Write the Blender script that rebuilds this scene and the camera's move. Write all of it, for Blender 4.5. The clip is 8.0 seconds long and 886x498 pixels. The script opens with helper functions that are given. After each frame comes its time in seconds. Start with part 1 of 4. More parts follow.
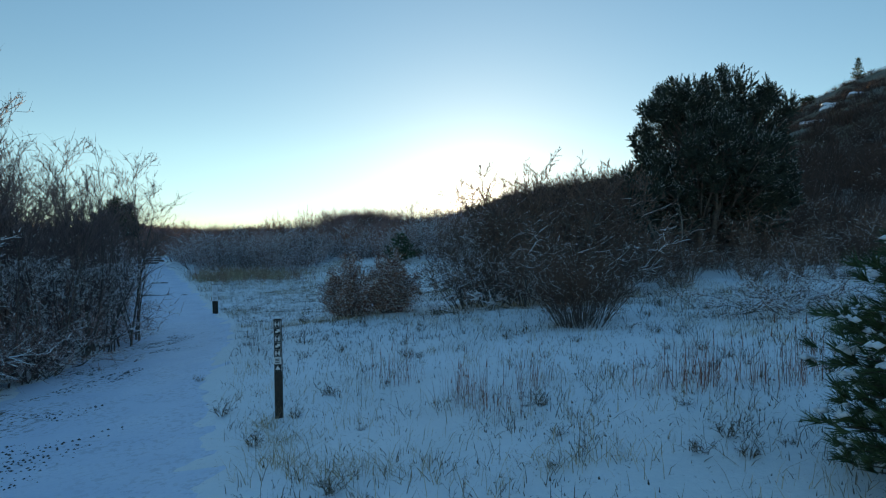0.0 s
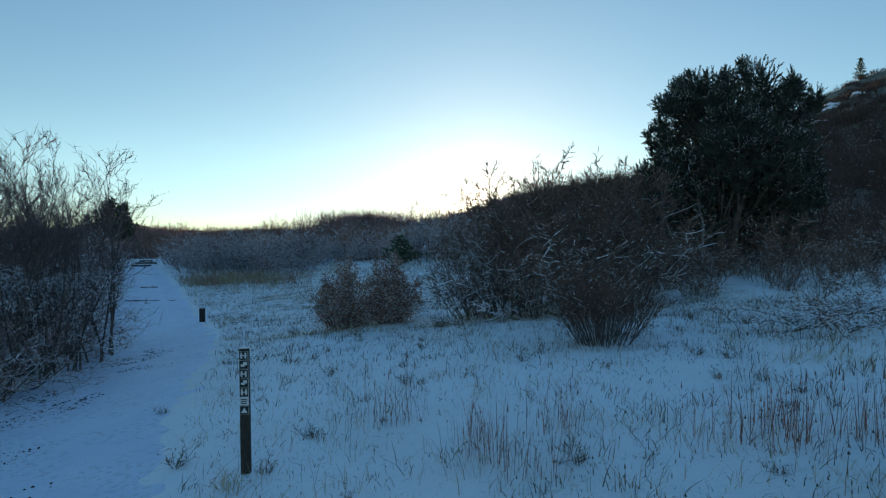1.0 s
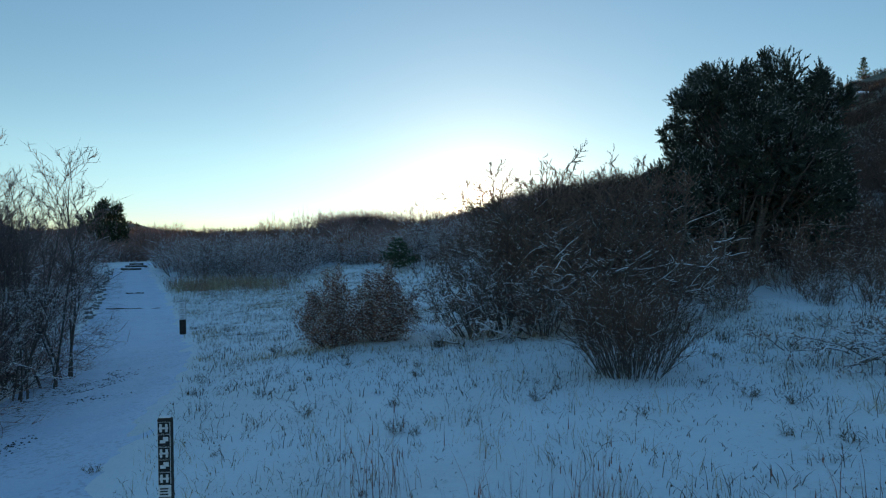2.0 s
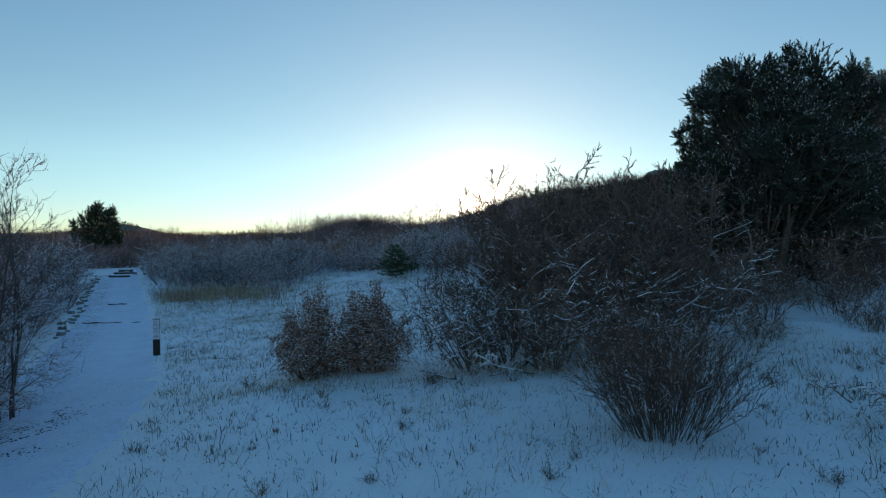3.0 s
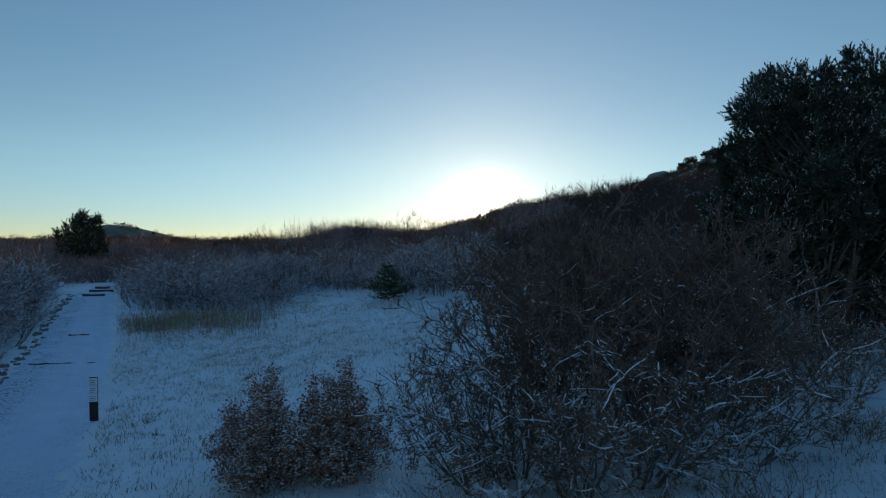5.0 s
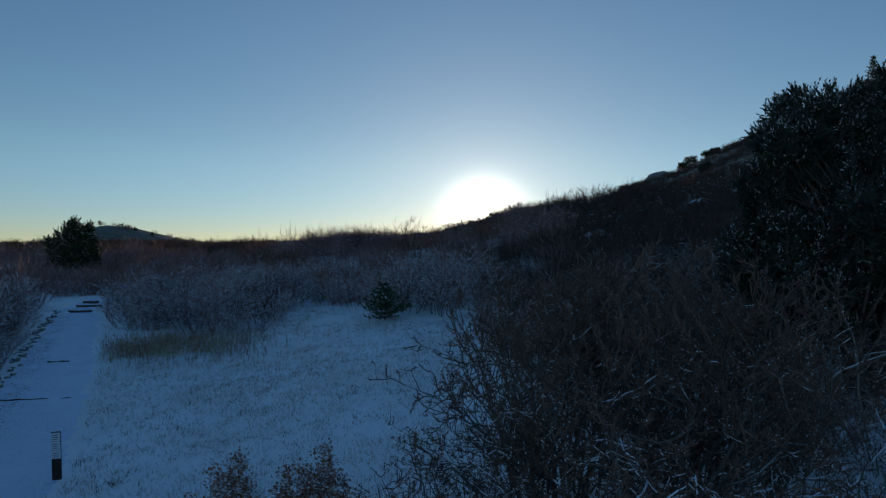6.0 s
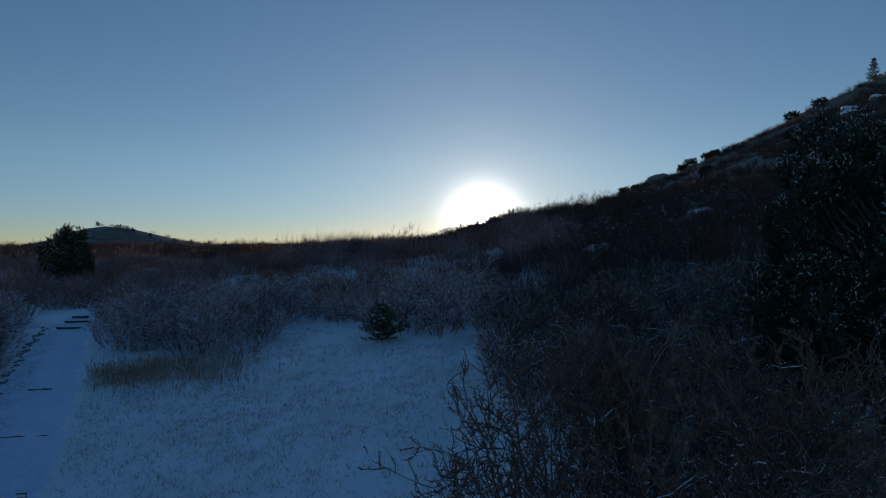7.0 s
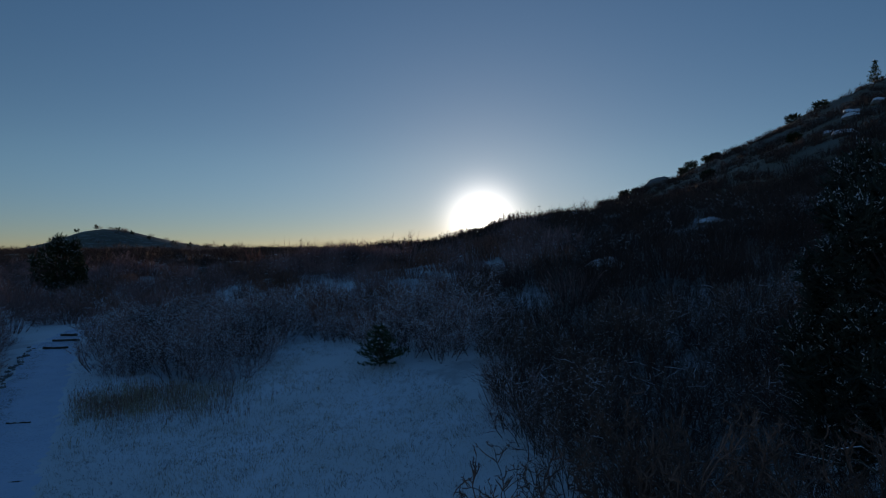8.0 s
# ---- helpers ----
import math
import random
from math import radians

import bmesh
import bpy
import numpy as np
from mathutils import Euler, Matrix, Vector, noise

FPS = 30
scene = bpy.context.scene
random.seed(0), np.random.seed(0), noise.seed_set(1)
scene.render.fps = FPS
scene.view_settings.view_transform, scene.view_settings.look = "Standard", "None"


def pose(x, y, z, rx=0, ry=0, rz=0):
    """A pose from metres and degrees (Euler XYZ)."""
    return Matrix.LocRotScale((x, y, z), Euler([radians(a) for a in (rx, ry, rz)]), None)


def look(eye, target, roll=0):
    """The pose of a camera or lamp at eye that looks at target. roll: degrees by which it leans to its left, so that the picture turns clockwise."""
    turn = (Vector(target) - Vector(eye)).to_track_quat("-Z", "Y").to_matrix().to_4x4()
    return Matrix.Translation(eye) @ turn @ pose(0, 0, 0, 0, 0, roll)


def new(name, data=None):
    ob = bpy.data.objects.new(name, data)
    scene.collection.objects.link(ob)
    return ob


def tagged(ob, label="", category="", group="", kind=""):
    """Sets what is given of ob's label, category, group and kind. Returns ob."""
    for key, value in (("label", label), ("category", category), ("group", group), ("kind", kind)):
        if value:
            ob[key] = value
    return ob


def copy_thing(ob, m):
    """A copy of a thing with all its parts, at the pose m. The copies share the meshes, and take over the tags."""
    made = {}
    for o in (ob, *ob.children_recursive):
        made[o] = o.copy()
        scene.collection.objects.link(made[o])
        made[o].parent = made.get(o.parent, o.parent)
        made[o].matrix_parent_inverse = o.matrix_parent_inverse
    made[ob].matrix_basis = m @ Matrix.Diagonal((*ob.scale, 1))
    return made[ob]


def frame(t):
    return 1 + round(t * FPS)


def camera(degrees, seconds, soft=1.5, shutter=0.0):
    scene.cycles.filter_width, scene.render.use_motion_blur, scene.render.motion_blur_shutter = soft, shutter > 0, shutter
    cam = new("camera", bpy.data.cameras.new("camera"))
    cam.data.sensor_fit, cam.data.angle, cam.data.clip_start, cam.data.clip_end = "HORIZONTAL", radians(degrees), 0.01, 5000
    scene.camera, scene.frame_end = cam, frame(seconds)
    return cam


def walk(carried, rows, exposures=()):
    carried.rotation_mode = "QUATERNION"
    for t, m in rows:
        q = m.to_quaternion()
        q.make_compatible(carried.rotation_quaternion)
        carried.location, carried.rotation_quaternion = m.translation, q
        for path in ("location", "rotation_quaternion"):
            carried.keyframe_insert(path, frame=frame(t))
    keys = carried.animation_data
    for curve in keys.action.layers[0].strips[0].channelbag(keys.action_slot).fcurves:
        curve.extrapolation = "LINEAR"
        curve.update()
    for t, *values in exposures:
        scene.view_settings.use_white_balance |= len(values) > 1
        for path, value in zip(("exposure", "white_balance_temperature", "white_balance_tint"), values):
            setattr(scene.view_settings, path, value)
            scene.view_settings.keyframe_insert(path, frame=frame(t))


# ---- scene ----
cam = camera(72.0, 8.0, soft=1.2)
PATH = [
    (0, (-0.023, 0.017, 2.008), (-0.020, 2.017, 2.006), 0.2),
    (0.5, (-0.069, 0.733, 2.035), (-0.068, 2.733, 2.035), 0.2),
    (1, (-0.105, 1.495, 2.113), (-0.102, 3.495, 2.114), 0.2),
    (2.5, (-0.024, 3.917, 2.489), (-0.022, 5.917, 2.491), 0.2),
    (3, (0.051, 4.768, 2.696), (0.050, 6.768, 2.701), 0.1),
    (3.5, (0.098, 5.586, 2.943), (0.096, 7.586, 2.949), 0.1),
    (4, (0.128, 6.368, 3.172), (0.126, 8.368, 3.179), 0.1),
    (4.5, (0.159, 7.117, 3.431), (0.157, 9.117, 3.438), 0.1),
    (6, (0.300, 9.221, 4.801), (0.300, 11.221, 4.803), -0.2),
    (6.5, (0.294, 9.823, 5.258), (0.295, 11.823, 5.260), -0.2),
    (7, (0.266, 10.390, 5.751), (0.270, 12.390, 5.754), -0.2),
    (7.5, (0.244, 11.090, 6.220), (0.247, 13.090, 6.225), -0.2),
    (8, (0.200, 11.760, 6.680), (0.206, 13.760, 6.688), -0.3),
]
EXPOSURES = [(0, 2.12, 8250, 6), (2.5, 2.05, 8150, 7), (4.5, 1.73, 7850, 9), (6, 1.10, 6950, 12), (7, 0.78, 6600, 15), (8, 0.34, 6450, 17)]
walk(cam, [(t, look(eye, target, roll)) for t, eye, target, roll in PATH], EXPOSURES)

# ---- sky and sun ----
SUN_ELEV, SUN_AZ = 2.6, 3.9  # degrees above the horizon, degrees to the right of +y
sun_way = Vector((math.sin(radians(SUN_AZ)) * math.cos(radians(SUN_ELEV)), math.cos(radians(SUN_AZ)) * math.cos(radians(SUN_ELEV)), math.sin(radians(SUN_ELEV))))


def make_world():
    w = bpy.data.worlds.new("winter_sky")
    scene.world = w
    w.use_nodes = True
    nt = w.node_tree
    nt.nodes.clear()
    N, L = nt.nodes.new, nt.links.new
    sky = N("ShaderNodeTexSky")
    sky.sky_type = "NISHITA"
    sky.sun_disc = False
    sky.sun_elevation, sky.sun_rotation = radians(SUN_ELEV), radians(SUN_AZ)
    sky.air_density, sky.dust_density, sky.ozone_density, sky.altitude = 0.8, 0.2, 2.6, 1900
    tc = N("ShaderNodeTexCoord")
    dot = N("ShaderNodeVectorMath"); dot.operation = "DOT_PRODUCT"
    dot.inputs[1].default_value = sun_way
    nrm = N("ShaderNodeVectorMath"); nrm.operation = "NORMALIZE"
    L(tc.outputs["Generated"], nrm.inputs[0]); L(nrm.outputs[0], dot.inputs[0])
    mx = N("ShaderNodeMath"); mx.operation = "MAXIMUM"; mx.inputs[1].default_value = 0
    L(dot.outputs["Value"], mx.inputs[0])
    # frosty haze: dims and warms the low sky, leaves the zenith blue
    parts = N("ShaderNodeSeparateXYZ")
    L(nrm.outputs[0], parts.inputs[0])
    ramp = N("ShaderNodeValToRGB")
    ramp.color_ramp.interpolation = "EASE"
    stops = ((0.0, (0.62, 0.57, 0.60)), (0.16, (0.90, 0.78, 0.66)), (0.42, (0.90, 0.86, 0.76)), (0.8, (0.86, 1.28, 1.38)))
    for i, (at, c) in enumerate(stops):
        e = ramp.color_ramp.elements[i] if i < 2 else ramp.color_ramp.elements.new(at)
        e.position, e.color = at, (*c, 1)
    L(parts.outputs["Z"], ramp.inputs[0])
    haze = N("ShaderNodeVectorMath"); haze.operation = "MULTIPLY"
    L(sky.outputs[0], haze.inputs[0]); L(ramp.outputs[0], haze.inputs[1])
    total = haze.outputs[0]
    # aureole of the low sun in the frosty air: disc, inner and outer glow
    for power, colour, gain in ((9000, (1.0, 0.95, 0.85), 60.0), (900, (1.0, 0.94, 0.82), 12.0), (150, (1.0, 0.92, 0.82), 0.55), (40, (0.94, 0.88, 0.78), 0.26), (9, (0.54, 0.50, 0.32), 0.32)):
        p = N("ShaderNodeMath"); p.operation = "POWER"; p.inputs[1].default_value = power
        L(mx.outputs[0], p.inputs[0])
        s = N("ShaderNodeVectorMath"); s.operation = "SCALE"
        s.inputs[0].default_value = [c * gain for c in colour]
        L(p.outputs[0], s.inputs["Scale"])
        a = N("ShaderNodeVectorMath"); a.operation = "ADD"
        L(total, a.inputs[0]); L(s.outputs[0], a.inputs[1])
        total = a.outputs[0]
    bg = N("ShaderNodeBackground"); bg.inputs["Strength"].default_value = 0.12
    out = N("ShaderNodeOutputWorld")
    L(total, bg.inputs[0]); L(bg.outputs[0], out.inputs[0])


make_world()
lamp = bpy.data.lights.new("sun", "SUN")
lamp.energy, lamp.angle, lamp.color = 2.0, radians(0.55), (1.0, 0.78, 0.52)
sun = new("sun", lamp)
sun.matrix_world = look(sun_way * 500, (0, 0, 0))


# ---- materials ----
def material(name, rough=0.8):
    m = bpy.data.materials.new(name)
    m.use_nodes = True
    nt = m.node_tree
    b = nt.nodes["Principled BSDF"]
    b.inputs["Roughness"].default_value = rough
    b.inputs["Specular IOR Level"].default_value = 0.25
    return m, nt, b


def noise_fac(nt, scale, lo, hi, detail=4.0, vec=None, rough=0.6):
    n = nt.nodes.new("ShaderNodeTexNoise")
    n.inputs["Scale"].default_value, n.inputs["Detail"].default_value, n.inputs["Roughness"].default_value = scale, detail, rough
    if vec is None:
        vec = nt.nodes.new("ShaderNodeNewGeometry").outputs["Position"]
    nt.links.new(vec, n.inputs["Vector"])
    r = nt.nodes.new("ShaderNodeMapRange")
    r.inputs["From Min"].default_value, r.inputs["From Max"].default_value = lo, hi
    nt.links.new(n.outputs["Fac"], r.inputs["Value"])
    return r.outputs[0]


def blend(nt, fac, a, b):
    m = nt.nodes.new("ShaderNodeMix")
    m.data_type = "RGBA"
    if isinstance(fac, float):
        m.inputs["Factor"].default_value = fac
    else:
        nt.links.new(fac, m.inputs["Factor"])
    for sock, c in ((m.inputs["A"], a), (m.inputs["B"], b)):
        if isinstance(c, tuple):
            sock.default_value = (*c, 1)
        else:
            nt.links.new(c, sock)
    return m.outputs["Result"]


def maths(nt, op, a, b):
    m = nt.nodes.new("ShaderNodeMath")
    m.operation = op
    m.use_clamp = True
    for sock, c in zip(m.inputs, (a, b)):
        if isinstance(c, (int, float)):
            sock.default_value = c
        else:
            nt.links.new(c, sock)
    return m.outputs[0]


def bump(nt, b, height, strength, dist):
    k = nt.nodes.new("ShaderNodeBump")
    k.inputs["Strength"].default_value, k.inputs["Distance"].default_value = strength, dist
    nt.links.new(height, k.inputs["Height"])
    nt.links.new(k.outputs[0], b.inputs["Normal"])


def two_tone(name, a, b, scale=8.0, rough=0.85, spread=0.12, bumpy=0.0, patchy=0.0):
    """Two colours by a noise, a random shade per piece, and paler and darker plants (patchy)."""
    m, nt, bs = material(name, rough)
    c = blend(nt, noise_fac(nt, scale, 0.35, 0.65), a, b)
    hsv = nt.nodes.new("ShaderNodeHueSaturation")
    nt.links.new(c, hsv.inputs["Color"])
    rnd = nt.nodes.new("ShaderNodeNewGeometry").outputs["Random Per Island"]
    r = nt.nodes.new("ShaderNodeMapRange")
    r.inputs["To Min"].default_value, r.inputs["To Max"].default_value = 1 - 3 * spread, 1 + 3 * spread
    nt.links.new(rnd, r.inputs["Value"])
    shade = r.outputs[0]
    if patchy:
        plants = nt.nodes.new("ShaderNodeMapRange")
        plants.inputs["To Min"].default_value, plants.inputs["To Max"].default_value = 1 - patchy, 1 + patchy
        nt.links.new(noise_fac(nt, 0.33, 0.36, 0.64, 3), plants.inputs["Value"])
        both = nt.nodes.new("ShaderNodeMath")
        both.operation = "MULTIPLY"
        nt.links.new(shade, both.inputs[0])
        nt.links.new(plants.outputs[0], both.inputs[1])
        shade = both.outputs[0]
    nt.links.new(shade, hsv.inputs["Value"])
    nt.links.new(hsv.outputs[0], bs.inputs["Base Color"])
    if bumpy:
        bump(nt, bs, noise_fac(nt, scale * 6, 0.2, 0.8), bumpy, 0.02)
    return m


def ground_material():
    m, nt, b = material("snowy_ground", 0.65)
    at = nt.nodes.new("ShaderNodeAttribute"); at.attribute_name = "cover"
    cover = at.outputs["Fac"]
    fine = noise_fac(nt, 2.2, 0.38, 0.66, 8, rough=0.7)
    grain = noise_fac(nt, 26, 0.3, 0.7, 4)
    snow = blend(nt, grain, (0.84, 0.88, 0.92), (0.90, 0.92, 0.94))
    straw = blend(nt, noise_fac(nt, 14, 0.35, 0.65), (0.36, 0.29, 0.17), (0.58, 0.50, 0.33))
    soil = blend(nt, noise_fac(nt, 0.9, 0.35, 0.65, 6), (0.055, 0.040, 0.029), (0.13, 0.092, 0.064))
    thin = maths(nt, "MULTIPLY", noise_fac(nt, 0.45, 0.46, 0.72, 3), noise_fac(nt, 9, 0.48, 0.66, 6))
    veil = maths(nt, "MULTIPLY", noise_fac(nt, 0.22, 0.30, 0.62, 4), 0.24)
    c = blend(nt, maths(nt, "MAXIMUM", maths(nt, "MULTIPLY", thin, 0.75), veil), snow, straw)
    bits = maths(nt, "MULTIPLY", noise_fac(nt, 15, 0.60, 0.66, 7, rough=0.75), noise_fac(nt, 1.1, 0.36, 0.56, 3))
    c = blend(nt, maths(nt, "MULTIPLY", bits, 0.6), c, (0.16, 0.12, 0.075))
    bare = maths(nt, "GREATER_THAN", maths(nt, "ADD", maths(nt, "MULTIPLY", fine, 0.5), cover), 0.78)
    patch = maths(nt, "SUBTRACT", cover, maths(nt, "MULTIPLY", noise_fac(nt, 0.11, 0.45, 0.6, 7, rough=0.65), 0.9))
    fac = maths(nt, "MULTIPLY", bare, 1.0)
    mixf = maths(nt, "MAXIMUM", maths(nt, "MULTIPLY", fac, 0.55), patch)
    c = blend(nt, mixf, c, soil)
    open_hill = maths(nt, "MULTIPLY", maths(nt, "SUBTRACT", cover, 1.0), 1.6)
    c = blend(nt, open_hill, c, blend(nt, noise_fac(nt, 0.03, 0.4, 0.6, 5), (0.065, 0.060, 0.034), (0.15, 0.125, 0.070)))
    nt.links.new(c, b.inputs["Base Color"])
    h = maths(nt, "ADD", maths(nt, "MULTIPLY", noise_fac(nt, 5, 0.2, 0.8, 6), 0.6), maths(nt, "MULTIPLY", grain, 0.3))
    bump(nt, b, h, 0.45, 0.035)
    return m


def trail_material():
    m, nt, b = material("trodden_snow", 0.6)
    grain = noise_fac(nt, 30, 0.3, 0.7, 4)
    snow = blend(nt, maths(nt, "MULTIPLY", grain, noise_fac(nt, 1.1, 0.3, 0.7, 4)), (0.61, 0.70, 0.83), (0.76, 0.82, 0.90))
    at = nt.nodes.new("ShaderNodeAttribute"); at.attribute_name = "cover"
    grit = maths(nt, "MULTIPLY", noise_fac(nt, 13, 0.53, 0.58, 6), maths(nt, "MULTIPLY", noise_fac(nt, 0.8, 0.38, 0.52, 3), at.outputs["Fac"]))
    c = blend(nt, grit, snow, (0.10, 0.085, 0.07))
    nt.links.new(c, b.inputs["Base Color"])
    bump(nt, b, maths(nt, "ADD", maths(nt, "MULTIPLY", noise_fac(nt, 3.2, 0.25, 0.75, 5), 0.7), maths(nt, "MULTIPLY", grain, 0.3)), 0.45, 0.03)
    return m


M_GROUND = ground_material()
M_TRAIL = trail_material()
M_SNOW = two_tone("fresh_snow", (0.78, 0.80, 0.84), (0.87, 0.88, 0.90), 30, 0.6, 0.02, 0.4)
M_BARK = two_tone("grey_bark", (0.085, 0.064, 0.055), (0.17, 0.13, 0.11), 14, 0.9, 0.1, 0.5)
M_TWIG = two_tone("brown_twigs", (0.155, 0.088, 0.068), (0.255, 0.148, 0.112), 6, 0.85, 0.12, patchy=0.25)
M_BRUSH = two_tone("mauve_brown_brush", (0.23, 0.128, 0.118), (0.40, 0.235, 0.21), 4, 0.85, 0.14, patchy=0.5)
M_REDBRUSH = two_tone("russet_brush", (0.21, 0.088, 0.060), (0.36, 0.170, 0.115), 4, 0.85, 0.14, patchy=0.45)
# brush colour darkened to put the hillside's shade into it
M_SHADEBRUSH = two_tone("shade_darkened_brush", (0.070, 0.038, 0.030), (0.125, 0.072, 0.054), 4, 0.85, 0.14, patchy=0.35)
M_GRIT = two_tone("dark_grit", (0.045, 0.045, 0.05), (0.11, 0.11, 0.115), 9, 0.9, 0.05)
M_DARKTWIG = two_tone("dark_grey_twigs", (0.145, 0.094, 0.090), (0.25, 0.165, 0.152), 6, 0.85, 0.12)
M_OAKBARK = two_tone("pale_oak_bark", (0.10, 0.082, 0.072), (0.20, 0.165, 0.145), 14, 0.9, 0.1, 0.5)
M_REDTWIG = two_tone("reddish_twigs", (0.115, 0.060, 0.045), (0.19, 0.104, 0.072), 5, 0.85, 0.12, patchy=0.3)
M_DEADWOOD = two_tone("bleached_dead_wood", (0.16, 0.14, 0.125), (0.27, 0.245, 0.22), 12, 0.85, 0.08, 0.4)
M_LEAF = two_tone("dry_brown_leaves", (0.27, 0.118, 0.082), (0.46, 0.245, 0.175), 5, 0.75, 0.15)
M_NEEDLE = two_tone("dark_green_needles", (0.036, 0.066, 0.030), (0.085, 0.120, 0.050), 3, 0.6, 0.14)
M_PINE = two_tone("blackish_pine_needles", (0.034, 0.046, 0.038), (0.078, 0.092, 0.066), 3, 0.65, 0.16)
M_JUNIPER = two_tone("juniper_sprays", (0.030, 0.044, 0.024), (0.072, 0.088, 0.042), 3, 0.7, 0.14)
M_STRAW = two_tone("pale_dry_grass", (0.38, 0.27, 0.165), (0.54, 0.42, 0.28), 3, 0.8, 0.14)
M_STALK = two_tone("rusty_weed_stalks", (0.26, 0.085, 0.055), (0.38, 0.150, 0.098), 3, 0.8, 0.14)
M_DARKWEED = two_tone("withered_dark_weeds", (0.095, 0.068, 0.048), (0.19, 0.135, 0.090), 3, 0.85, 0.14)
M_ROCK = two_tone("grey_rock", (0.14, 0.13, 0.12), (0.28, 0.26, 0.24), 5, 0.9, 0.05, 0.7)
M_LOG = two_tone("weathered_log", (0.06, 0.045, 0.035), (0.13, 0.10, 0.08), 10, 0.9, 0.05, 0.6)
M_POST = two_tone("dark_brown_post", (0.030, 0.022, 0.018), (0.055, 0.040, 0.030), 18, 0.6, 0.03, 0.2)
M_PLATE = two_tone("dark_sign_plate", (0.018, 0.016, 0.016), (0.030, 0.026, 0.024), 20, 0.5, 0.02)
M_DECAL = two_tone("white_sign_film", (0.55, 0.55, 0.55), (0.72, 0.72, 0.72), 25, 0.5, 0.02)
M_STEEL = two_tone("galvanised_steel", (0.30, 0.31, 0.32), (0.42, 0.42, 0.43), 2, 0.5, 0.02)


# ---- terrain ----
def sstep(a, b, v):
    t = np.clip((np.asarray(v, float) - a) / (b - a), 0, 1)
    return t * t * (3 - 2 * t)


TRAIL_Y = [-8, 2, 5, 9.5, 15.6, 19.6, 25, 30, 35, 41, 47, 51.6, 56, 61, 66]
TRAIL_X = [-1.8, -3.0, -3.9, -5.3, -6.95, -8.7, -11.2, -13.7, -16.2, -19.4, -22.5, -24.9, -26.6, -26.6, -24.0]
TRAIL_W = [1.9, 1.9, 1.85, 1.55, 1.5, 1.7, 1.7, 1.6, 1.6, 1.5, 1.4, 1.4, 1.0, 0.8, 0.6]


def trail_mid(y):
    return np.interp(y, TRAIL_Y, TRAIL_X)


def trail_half(y):
    return np.interp(y, TRAIL_Y, TRAIL_W)


def height(x, y):
    """Large form of the land."""
    x, y = np.asarray(x, float), np.asarray(y, float)
    near = 0.09 * (np.clip(x, -9, 12) + 3) - 0.12 * np.exp(-((x + 2) ** 2 + (y - 6.8) ** 2) / 9)
    rise = np.interp(y, [-50, 26, 34, 42, 53, 70, 89, 150, 250, 600, 3000], [0, 0, 0.25, 0.8, 1.35, 2.6, 4.3, 7.0, 8.2, 8.5, 6.0])
    hill = np.interp(x, [-60, -20, 0, 13.5, 24, 47, 64, 78, 94, 124, 142, 158, 260, 500], [0, 0, 0.5, 3.4, 5.0, 8.0, 13.4, 20.2, 25.0, 39.0, 46.6, 57, 92, 130])
    g = sstep(14, 68, y) * (1 - 0.55 * sstep(250, 480, y))
    far = 33 * np.exp(-0.5 * ((x + 458) / np.where(x < -458, 22, 68)) ** 2 - 0.5 * ((y - 830) / 75) ** 2)
    far = far + 7 * np.exp(-0.5 * ((x + 250) / 90) ** 2 - 0.5 * ((y - 900) / 120) ** 2)
    return near + rise + hill * g + far - 1.1 * sstep(16, 34, -x) * sstep(48, 78, y)


def ground(x, y):
    """Ground height with the small humps, for setting things down."""
    z = float(height(x, y))
    d = abs(x - float(trail_mid(y))) - float(trail_half(y))
    off = min(1.0, max(0.0, d / 0.8 + 0.5))
    z += off * (0.10 * noise.noise((x * 0.45, y * 0.45, 3.1)) + 0.055 * noise.noise((x * 1.5, y * 1.5, 7.7)))
    z -= (1 - off) * 0.06
    if y > 60:
        z += 1.3 * noise.noise((x * 0.045, y * 0.045, 1.7)) * min(1, (y - 60) / 60)
    return z


def steps_out(a, b, fine, grow, far_lo, far_hi):
    v = list(np.arange(a, b + fine / 2, fine))
    s, q = fine, v[-1]
    while q < far_hi:
        s *= grow
        q += s
        v.append(q)
    s, q = fine, v[0]
    while q > far_lo:
        s *= grow
        q -= s
        v.insert(0, q)
    return np.array(v)


def mesh_from(name, V, F, mat=None):
    me = bpy.data.meshes.new(name)
    V, F = np.asarray(V, np.float32), np.asarray(F, np.int32)
    k = F.shape[1]
    me.vertices.add(len(V))
    me.vertices.foreach_set("co", V.ravel())
    me.loops.add(F.size)
    me.loops.foreach_set("vertex_index", F.ravel())
    me.polygons.add(len(F))
    me.polygons.foreach_set("loop_start", np.arange(0, F.size, k, dtype=np.int32))
    me.update(calc_edges=True)
    me.validate()
    if mat:
        me.materials.append(mat)
    return me


def smooth(me):
    me.polygons.foreach_set("use_smooth", np.ones(len(me.polygons), bool))
    return me


def cover_at(x, y):
    """How far litter, soil and brush take over from the snow."""
    scrub = 0.0 if in_meadow(x, y) else 0.35
    c = scrub * float(sstep(18, 34, y))
    c += 0.50 * float(sstep(70, 120, y))
    c += 0.45 * float(sstep(3, 9, x)) * float(sstep(20, 30, y))
    c += 0.32 * float(sstep(20, 60, x)) + 0.6 * float(sstep(280, 420, y))
    return min(c, 1.6)


def meadow_top(x):
    return float(np.interp(x, [-26, -20, -15, -13.2, -9.8, -9.5, -6, -2.5, 0.5, 2.5, 3.5], [47, 46, 43, 41, 41.5, 53, 49, 43, 38, 31, 22]))


